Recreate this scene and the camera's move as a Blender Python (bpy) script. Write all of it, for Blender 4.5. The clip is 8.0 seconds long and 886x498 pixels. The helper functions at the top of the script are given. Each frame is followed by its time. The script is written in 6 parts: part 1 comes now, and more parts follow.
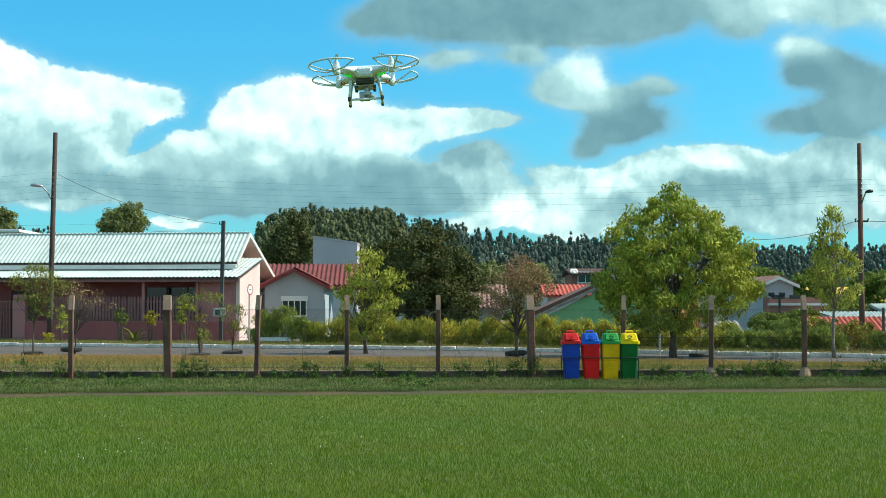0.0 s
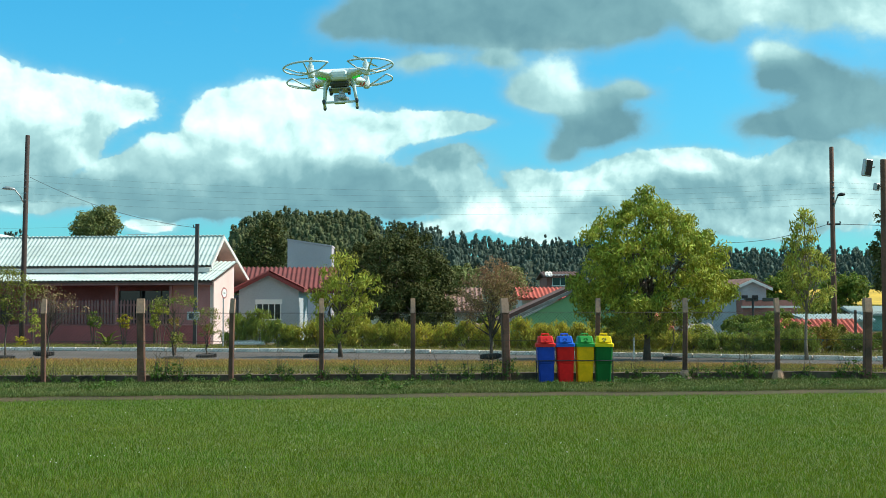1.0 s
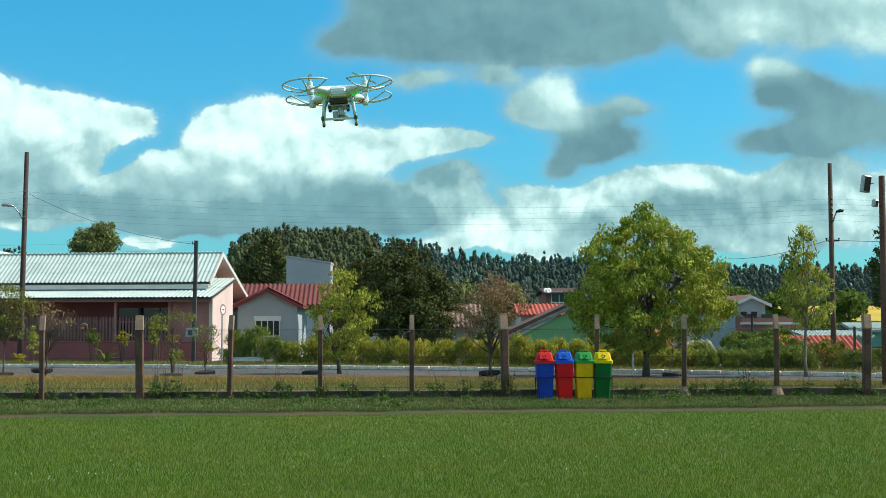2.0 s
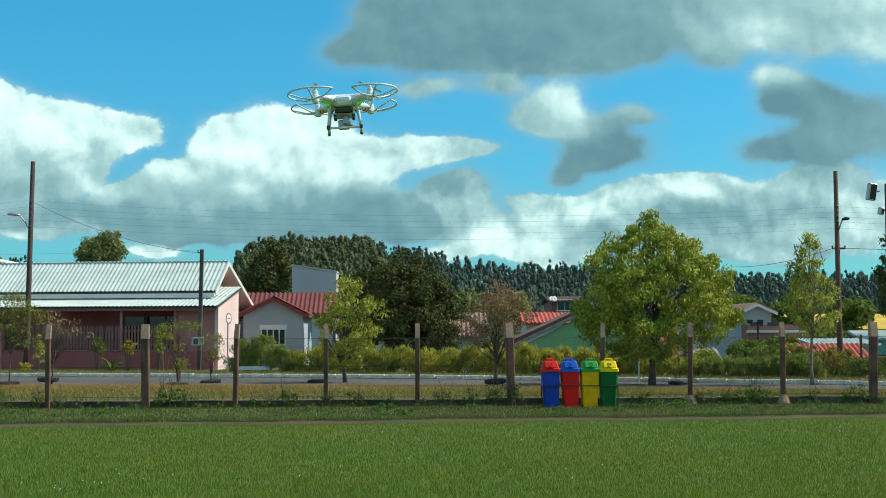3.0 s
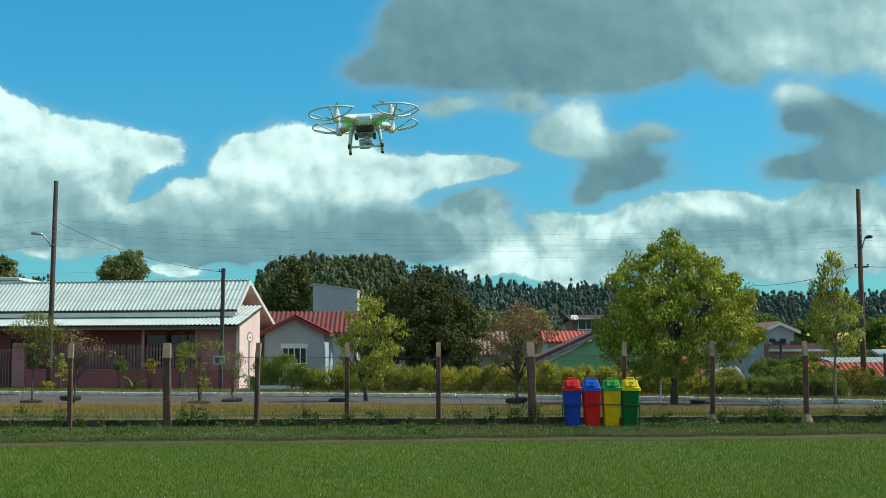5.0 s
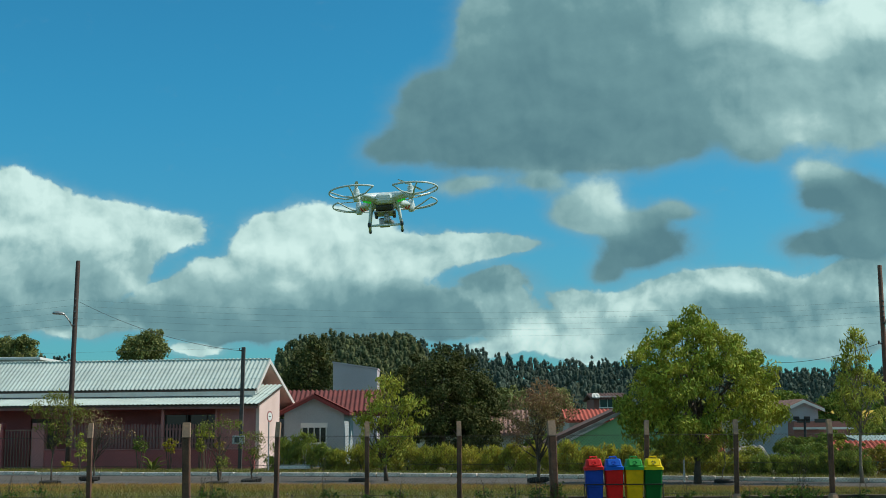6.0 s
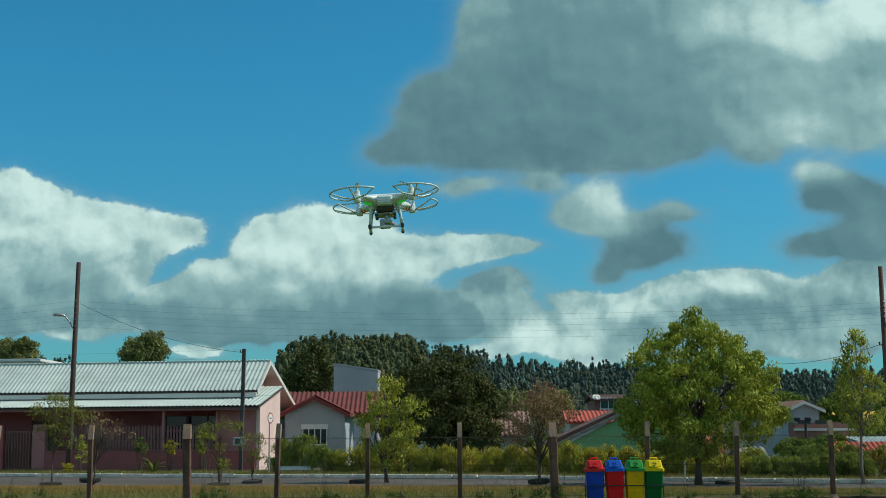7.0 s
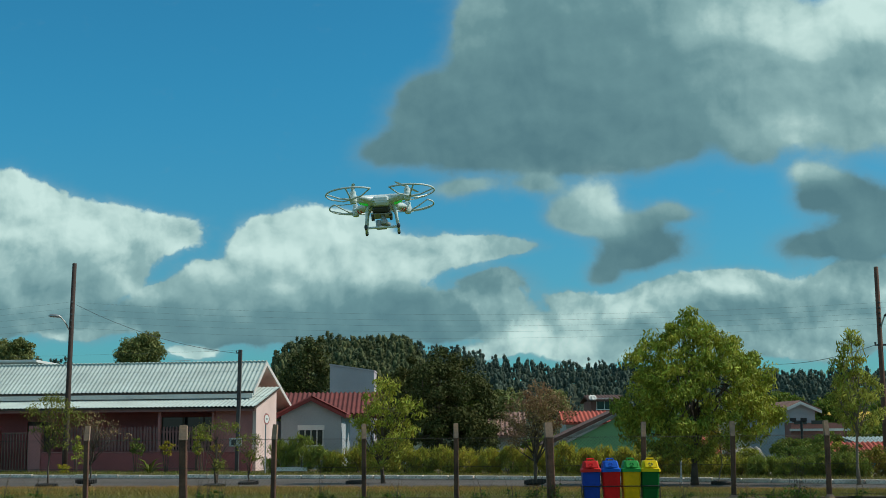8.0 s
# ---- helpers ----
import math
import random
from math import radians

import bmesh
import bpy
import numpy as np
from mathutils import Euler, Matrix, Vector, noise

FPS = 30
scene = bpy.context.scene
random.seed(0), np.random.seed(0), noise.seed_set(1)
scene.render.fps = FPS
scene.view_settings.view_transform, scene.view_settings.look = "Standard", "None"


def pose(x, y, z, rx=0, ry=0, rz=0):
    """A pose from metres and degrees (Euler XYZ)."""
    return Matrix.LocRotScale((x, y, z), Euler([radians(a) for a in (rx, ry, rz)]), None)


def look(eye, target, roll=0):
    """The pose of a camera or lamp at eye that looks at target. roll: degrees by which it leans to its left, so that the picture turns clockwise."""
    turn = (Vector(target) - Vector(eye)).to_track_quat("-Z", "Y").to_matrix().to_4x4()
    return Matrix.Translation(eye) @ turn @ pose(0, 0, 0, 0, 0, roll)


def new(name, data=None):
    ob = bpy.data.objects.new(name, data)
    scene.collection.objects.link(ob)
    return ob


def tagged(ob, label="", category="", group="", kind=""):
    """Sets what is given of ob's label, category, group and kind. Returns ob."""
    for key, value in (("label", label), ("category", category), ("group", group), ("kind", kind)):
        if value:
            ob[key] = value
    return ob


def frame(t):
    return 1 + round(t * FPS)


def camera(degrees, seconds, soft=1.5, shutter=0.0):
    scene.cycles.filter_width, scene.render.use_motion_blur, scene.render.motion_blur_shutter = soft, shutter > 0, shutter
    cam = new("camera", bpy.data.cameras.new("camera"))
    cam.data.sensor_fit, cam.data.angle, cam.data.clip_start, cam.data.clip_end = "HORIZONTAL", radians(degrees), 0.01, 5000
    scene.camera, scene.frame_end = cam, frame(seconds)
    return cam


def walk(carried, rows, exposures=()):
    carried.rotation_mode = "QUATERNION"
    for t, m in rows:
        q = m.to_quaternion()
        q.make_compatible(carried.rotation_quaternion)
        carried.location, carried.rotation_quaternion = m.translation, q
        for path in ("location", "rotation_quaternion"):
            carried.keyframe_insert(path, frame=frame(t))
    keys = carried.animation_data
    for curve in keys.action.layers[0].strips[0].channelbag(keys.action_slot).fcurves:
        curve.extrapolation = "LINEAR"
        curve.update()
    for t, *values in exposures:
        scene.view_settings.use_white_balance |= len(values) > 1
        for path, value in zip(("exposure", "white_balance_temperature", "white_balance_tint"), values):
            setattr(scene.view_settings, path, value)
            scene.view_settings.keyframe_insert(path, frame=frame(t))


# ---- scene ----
cam = camera(38.0, 8.0, soft=0.8)

# seconds, turn, tilt, lean of the camera on its stand
TURNS = [
    (0.00, 0.000, 2.615, 0.000),
    (0.10, -0.173, 2.590, 0.012),
    (0.20, -0.253, 2.577, 0.024),
    (0.30, -0.357, 2.565, 0.036),
    (0.40, -0.599, 2.565, 0.048),
    (0.50, -0.913, 2.571, 0.059),
    (0.70, -1.002, 2.590, 0.072),
    (0.80, -1.118, 2.628, 0.078),
    (1.00, -1.122, 2.751, 0.090),
    (1.20, -1.141, 2.829, 0.090),
    (1.35, -1.164, 2.980, 0.090),
    (1.50, -1.154, 3.162, 0.098),
    (2.00, -1.169, 3.488, 0.122),
    (3.50, -0.818, 3.999, 0.200),
    (4.00, -0.816, 4.074, 0.185),
    (4.50, -0.708, 4.057, 0.160),
    (4.70, -0.516, 4.105, 0.170),
    (4.80, -0.420, 4.188, 0.170),
    (4.90, -0.227, 4.403, 0.170),
    (5.00, 0.013, 4.702, 0.178),
    (5.10, 0.330, 5.170, 0.200),
    (5.20, 0.649, 5.936, 0.240),
    (5.35, 0.800, 6.950, 0.270),
    (5.55, 0.870, 7.750, 0.300),
    (5.85, 0.910, 8.130, 0.320),
    (6.30, 0.940, 8.235, 0.330),
    (6.50, 0.948, 8.248, 0.336),
    (7.00, 0.949, 8.242, 0.355),
    (7.50, 0.876, 8.248, 0.382),
    (8.00, 0.786, 8.272, 0.420),
]
EXPOSURES = [(0.0, 0.2), (1.0, 0.14), (2.0, 0.0), (3.5, -0.1), (4.7, -0.12), (5.2, -0.3), (6.0, -0.54), (6.5, -0.6), (8.0, -0.67)]
walk(cam, [(t, pose(0, 0, 1.6, 90 + tilt, lean, turn)) for t, turn, tilt, lean in TURNS], EXPOSURES)

# ---------------------------------------------------------------- light
SUN_TURN, SUN_RISE = 86.0, 46.0   # degrees clockwise from straight ahead, degrees above the horizon
sun = new("sun", bpy.data.lights.new("sun", "SUN"))
sun.data.energy, sun.data.angle, sun.data.color = 5.0, radians(0.6), (1.0, 0.93, 0.80)
toward_sun = Vector((math.sin(radians(SUN_TURN)) * math.cos(radians(SUN_RISE)),
                     math.cos(radians(SUN_TURN)) * math.cos(radians(SUN_RISE)), math.sin(radians(SUN_RISE))))
sun.matrix_world = look(toward_sun * 60, (0, 0, 0))

world = bpy.data.worlds.new("sky")
scene.world = world
world.use_nodes = True
wt = world.node_tree
wt.nodes.clear()


def wnode(kind, **values):
    n = wt.nodes.new(kind)
    for k, v in values.items():
        if k == "op":
            n.operation = v
        elif k == "mode":
            n.noise_dimensions = v
    return n


def wlink(a, b):
    wt.links.new(a, b)


def wmath(op, a, b=None, c=None, clamp=False):
    n = wnode("ShaderNodeMath", op=op)
    n.use_clamp = clamp
    for i, v in enumerate((a, b, c)):
        if v is None:
            continue
        if isinstance(v, (int, float)):
            n.inputs[i].default_value = v
        else:
            wlink(v, n.inputs[i])
    return n.outputs[0]


def wrange(v, a, b, c, d, smooth=True):
    n = wnode("ShaderNodeMapRange")
    n.interpolation_type = "SMOOTHSTEP" if smooth else "LINEAR"
    wlink(v, n.inputs[0])
    for i, x in enumerate((a, b, c, d)):
        n.inputs[i + 1].default_value = x
    return n.outputs[0]


def wmix(fac, a, b):
    n = wnode("ShaderNodeMix")
    n.data_type = "RGBA"
    for k, v in ((0, fac), (6, a), (7, b)):
        if isinstance(v, tuple):
            n.inputs[k].default_value = (*v, 1)
        elif isinstance(v, (int, float)):
            n.inputs[k].default_value = v
        else:
            wlink(v, n.inputs[k])
    return n.outputs[2]


coord = wnode("ShaderNodeTexCoord")
split = wnode("ShaderNodeSeparateXYZ")
wlink(coord.outputs["Generated"], split.inputs[0])
ahead = wmath("MAXIMUM", split.outputs[1], 0.08)
su = wmath("DIVIDE", split.outputs[0], ahead)
sv = wmath("DIVIDE", split.outputs[2], ahead)
flat = wnode("ShaderNodeCombineXYZ")
wlink(su, flat.inputs[0]), wlink(sv, flat.inputs[1])


def wnoise(scale, detail, rough, stretch=(1, 1, 1), seed=0.0):
    m = wnode("ShaderNodeVectorMath", op="MULTIPLY_ADD")
    wlink(flat.outputs[0], m.inputs[0])
    m.inputs[1].default_value, m.inputs[2].default_value = stretch, (seed, seed * 1.7, seed * 0.3)
    n = wnode("ShaderNodeTexNoise", mode="2D")
    n.inputs["Scale"].default_value, n.inputs["Detail"].default_value, n.inputs["Roughness"].default_value = scale, detail, rough
    wlink(m.outputs[0], n.inputs["Vector"])
    return n


def shifted(vec, dx, dy):
    m = wnode("ShaderNodeVectorMath", op="ADD")
    wlink(vec, m.inputs[0])
    m.inputs[1].default_value = (dx, dy, 0)
    return m.outputs[0]


def heaped(vec):
    """Rounded heaps in three sizes, as on the outline of a fair-weather cloud."""
    out = None
    for scale, weight, seed in ((26, 0.52, 2.3), (61, 0.30, 6.1), (140, 0.18, 9.7)):
        n = wnode("ShaderNodeTexNoise", mode="2D")
        n.inputs["Scale"].default_value, n.inputs["Detail"].default_value, n.inputs["Roughness"].default_value = scale, 1.5, 0.45
        wlink(shifted(vec, seed, seed * 0.6), n.inputs["Vector"])
        k = wmath("ABSOLUTE", wmath("MULTIPLY_ADD", n.outputs["Fac"], 2.0, -1.0))
        out = wmath("MULTIPLY", k, weight) if out is None else wmath("MULTIPLY_ADD", k, weight, out)
    return out


warp = wnoise(13, 5, 0.55, seed=3.1)
off = wnode("ShaderNodeVectorMath", op="SUBTRACT")
wlink(warp.outputs["Color"], off.inputs[0])
off.inputs[1].default_value = (0.5, 0.5, 0.5)
bent = wnode("ShaderNodeVectorMath", op="MULTIPLY_ADD")
wlink(off.outputs[0], bent.inputs[0])
bent.inputs[1].default_value = (0.024, 0.018, 0)
wlink(flat.outputs[0], bent.inputs[2])
heaps = heaped(bent.outputs[0])


def swells(vec):
    n = wnode("ShaderNodeTexNoise", mode="2D")
    n.inputs["Scale"].default_value, n.inputs["Detail"].default_value, n.inputs["Roughness"].default_value = 30, 4, 0.5
    wlink(vec, n.inputs["Vector"])
    return n.outputs["Fac"]


# bright towards the sun, dark away from it
relief = wmath("SUBTRACT", swells(bent.outputs[0]), swells(shifted(bent.outputs[0], 0.006, 0.009)))
broad = wnoise(15, 5, 0.5, (1, 1.4, 1), 1.9)
shreds = wnoise(40, 6, 0.62, (0.8, 1.2, 1), 5.7)

# puffs of cloud: sideways, up, half width, half height (thousandths of the distance), whiteness
LEFT_HEAP = [(-333, 183, 26, 19, 1), (-358, 188, 20, 17, 1), (-277, 169, 26, 16, 1), (-227, 162, 22, 14, 0.97), (-312, 161, 48, 18, 0.98), (-348, 153,
    35, 20, 0.96), (-263, 150, 35, 12, 0.9), (-338, 126, 40, 18, 0.8), (-284, 131, 35, 12, 0.78), (-355, 101, 26, 18, 0.62), (-317, 100, 40, 17, 0.6),
    (-394, 167, 35, 31, 0.95), (-391, 113, 35, 26, 0.7),
    (-280, 121, 26, 10, 0.78)]
MIDDLE_HEAP = [(-122, 161, 25, 18, 1), (-155, 152, 21, 17, 1), (-89, 159, 24, 14, 1), (-97, 137, 53, 20, 0.98), (-44, 141, 35, 16, 0.95), (0, 144, 31,
    11, 0.9), (36, 145, 22, 7, 0.76), (-142, 120, 48, 17, 0.88), (-186, 113, 35, 14, 0.84), (-193, 124, 15, 9, 0.92), (-230, 112, 22, 7, 0.85)]
MIDDLE_BASE = [(-217, 94, 33, 16, 0.58), (-163, 89, 57, 16, 0.47), (-97, 92, 57, 17, 0.45), (-40, 99, 37, 15, 0.5), (-124, 104, 48, 13, 0.56), (-186,
    100, 40, 13, 0.56),
    (-13, 85, 26, 12, 0.5)]
DARK_ROOF = [(-53, 224, 25, 13, 0.4), (-21, 248, 31, 26, 0.42), (-23, 271, 22, 18, 0.5), (15, 308, 21, 29, 0.62), (21, 336, 18, 18, 0.72), (15, 243,
    40, 30, 0.36), (60, 272, 48, 48, 0.42), (64, 225, 53, 18, 0.36), (118, 233, 53, 25, 0.41), (110, 281, 48, 40, 0.47), (162, 229, 29, 19, 0.48),
    (84, 324, 48, 26, 0.52), (142, 318, 44, 26, 0.6), (173, 276, 44, 31, 0.53),
    (84, 366, 61, 26, 0.55), (153, 365, 48, 26, 0.62)]
BRIGHT_ROOF = [(195, 326, 24, 16, 0.97), (218, 289, 37, 25, 0.73), (212, 252, 29, 17, 0.67), (231, 224, 22, 15, 0.61), (261, 240, 19, 11, 0.93), (308,
    288, 40, 35, 0.73), (271, 275, 26, 22, 0.77), (328, 293, 18, 18, 0.57), (305, 240, 35, 22, 0.73), (256, 331, 26, 18, 0.99), (287, 316, 29, 12,
    1.13), (324, 335, 31, 18, 1.19), (273, 303, 18, 11, 1.06), (372, 306, 35, 35, 0.96), (368, 241, 35, 31, 0.83), (277, 203, 20, 10, 0.85),
    (221, 360, 44, 22, 0.82)]
DARK_BLOCK = [(283, 180, 18, 12, 0.34), (303, 189, 20, 12, 0.36), (322, 166, 22, 20, 0.4), (275, 146, 25, 12, 0.34), (309, 143, 22, 11, 0.4), (363,
    160, 35, 26, 0.5)]
DRIFTERS = [(108, 181, 20, 20, 0.92), (83, 171, 16, 12, 0.66), (107, 162, 20, 9, 0.75), (5, 195, 26, 8, 0.72), (63, 198, 20, 10, 0.66), (167, 173, 20,
    7, 0.68), (143, 165, 13, 6, 0.6)]
DARK_DRIFT = [(156, 147, 32, 16, 0.33), (129, 140, 19, 11, 0.4), (111, 123, 14, 9, 0.46)]
LOW_BANK = [(22, 95, 24, 11, 0.88), (84, 104, 18, 7, 0.76), (44, 74, 20, 10, 1), (74, 82, 25, 11, 0.97), (101, 86, 18, 13, 1), (127, 97, 18, 10, 1),
    (205, 120, 25, 9, 1.02), (167, 110, 29, 11, 0.95), (231, 116, 21, 11, 0.97), (92, 65, 31, 9, 0.9), (17, 64, 18, 5, 0.95), (-209, 66, 19, 6, 1),
    (-309, 82, 26, 6, 0.85)]
LOW_GREY = [(193, 96, 48, 18, 0.62), (254, 96, 40, 18, 0.64), (299, 107, 35, 20, 0.74), (144, 73, 44, 14, 0.62), (210, 73, 53, 13, 0.7), (275, 72, 48,
    18, 0.72), (317, 125, 18, 11, 0.74), (359, 98, 35, 31, 0.85),
    (-9, 92, 48, 19, 0.58), (27, 118, 26, 11, 0.6), (-252, 94, 40, 15, 0.62)]


def cloud_layer(puffs, low, high, lumpy, ragged, carve, sway):
    """Cover and tone of one bank of cloud. low, high: how crisp its rim is; lumpy, ragged: heaps and shreds on the rim; carve, sway: shading."""
    total, white = None, None
    for x, y, rx, ry, b in puffs:
        m = wnode("ShaderNodeVectorMath", op="MULTIPLY_ADD")
        wlink(bent.outputs[0], m.inputs[0])
        rx, ry = rx * 1.08, ry * 1.08
        m.inputs[1].default_value = (1000 / rx, 1000 / ry, 0)
        m.inputs[2].default_value = (-x / rx, -y / ry, 0)
        d = wnode("ShaderNodeVectorMath", op="DOT_PRODUCT")
        wlink(m.outputs[0], d.inputs[0]), wlink(m.outputs[0], d.inputs[1])
        g = wmath("POWER", 0.36, d.outputs["Value"])
        total = g if total is None else wmath("ADD", total, g)
        white = wmath("MULTIPLY", g, b) if white is None else wmath("MULTIPLY_ADD", g, b, white)
    rim = wmath("MULTIPLY_ADD", wmath("SUBTRACT", heaps, 0.24), lumpy, total)
    rim = wmath("MULTIPLY_ADD", wmath("SUBTRACT", shreds.outputs["Fac"], 0.5), ragged, rim)
    veil = wrange(wmath("MULTIPLY_ADD", wmath("SUBTRACT", shreds.outputs["Fac"], 0.5), 0.35, total), 0.04, 0.55, 0, 0.38)
    cover = wmath("MAXIMUM", wrange(rim, low, high, 0, 1), veil)
    tone = wmath("MULTIPLY", wmath("DIVIDE", white, wmath("MAXIMUM", total, 0.03)), 0.94)
    tone = wmath("MULTIPLY_ADD", relief, carve, tone)
    tone = wmath("MULTIPLY_ADD", wmath("SUBTRACT", broad.outputs["Fac"], 0.5), sway, tone, clamp=True)
    return cover, tone


def cloud_colour(tone):
    ramp = wnode("ShaderNodeValToRGB")
    ramp.color_ramp.elements[0].position, ramp.color_ramp.elements[0].color = 0.3, (0.142, 0.315, 0.368, 1)
    ramp.color_ramp.elements[1].position, ramp.color_ramp.elements[1].color = 1.0, (0.92, 1.24, 1.18, 1)
    for at, colour in ((0.55, (0.22, 0.44, 0.48, 1)), (0.76, (0.42, 0.70, 0.71, 1)), (0.9, (0.74, 1.05, 1.01, 1))):
        e = ramp.color_ramp.elements.new(at)
        e.color = colour
    wlink(tone, ramp.inputs[0])
    return ramp.outputs[0]


nishita = wnode("ShaderNodeTexSky")
nishita.sky_type, nishita.sun_disc = "NISHITA", False
nishita.sun_elevation, nishita.sun_rotation = radians(SUN_RISE), radians(SUN_TURN)
nishita.air_density, nishita.dust_density, nishita.ozone_density = 1.0, 0.8, 1.5
tint = wnode("ShaderNodeMix")
tint.data_type, tint.blend_type = "RGBA", "MULTIPLY"
tint.inputs[0].default_value = 1.0
# clear blue overhead, milky towards the horizon
wlink(wmix(wrange(sv, 0.06, 0.30, 0, 1), (0.34, 1.06, 1.26), (0.25, 1.22, 1.44)), tint.inputs[7])
wlink(nishita.outputs[0], tint.inputs[6])
blue = wnode("ShaderNodeBackground")
blue.inputs["Strength"].default_value = 0.115
wlink(tint.outputs[2], blue.inputs["Color"])

# from the farthest bank to the nearest
sky = (0.3, 0.5, 0.6)
clear = None
for puffs, low, high, lumpy, ragged, carve, sway in (
        (LOW_BANK + LOW_GREY, 0.26, 0.58, 0.6, 0.3, 0.6, 0.14),
        (LEFT_HEAP, 0.24, 0.50, 0.6, 0.22, 0.45, 0.10),
        (MIDDLE_HEAP + MIDDLE_BASE, 0.24, 0.52, 0.55, 0.22, 0.45, 0.10),
        (DARK_ROOF + BRIGHT_ROOF + DARK_BLOCK, 0.16, 0.80, 0.2, 0.4, 0.28, 0.2),
        (DRIFTERS + DARK_DRIFT, 0.16, 0.80, 0.25, 0.45, 0.3, 0.15)):
    cover, tone = cloud_layer(puffs, low, high, lumpy, ragged, carve, sway)
    sky = wmix(cover, sky, cloud_colour(tone))
    gap = wmath("SUBTRACT", 1, cover)
    clear = gap if clear is None else wmath("MULTIPLY", clear, gap)

# beyond the part in view the broken cloud goes on by itself
around = wnode("ShaderNodeTexNoise")
wlink(coord.outputs["Generated"], around.inputs["Vector"])
around.inputs["Scale"].default_value, around.inputs["Detail"].default_value = 3.2, 7
outside = wrange(wmath("MAXIMUM", wmath("ABSOLUTE", su), wmath("SUBTRACT", sv, 0.03)), 0.42, 0.6, 0, 1)
outside = wmath("MAXIMUM", outside, wrange(split.outputs[1], 0.12, 0.5, 1, 0), clamp=True)
loose = wrange(around.outputs["Fac"], 0.42, 0.58, 0, 1)
cover = wmath("ADD", wmath("MULTIPLY", wmath("SUBTRACT", 1, clear), wmath("SUBTRACT", 1, outside)), wmath("MULTIPLY", loose, outside), clamp=True)
cloud = wnode("ShaderNodeBackground")
cloud.inputs["Strength"].default_value = 1.0
wlink(wmix(outside, sky, (0.50, 0.68, 0.65)), cloud.inputs["Color"])
sky_mix = wnode("ShaderNodeMixShader")
wlink(cover, sky_mix.inputs[0]), wlink(blue.outputs[0], sky_mix.inputs[1]), wlink(cloud.outputs[0], sky_mix.inputs[2])
wout = wnode("ShaderNodeOutputWorld")
wlink(sky_mix.outputs[0], wout.inputs[0])

# ---------------------------------------------------------------- materials


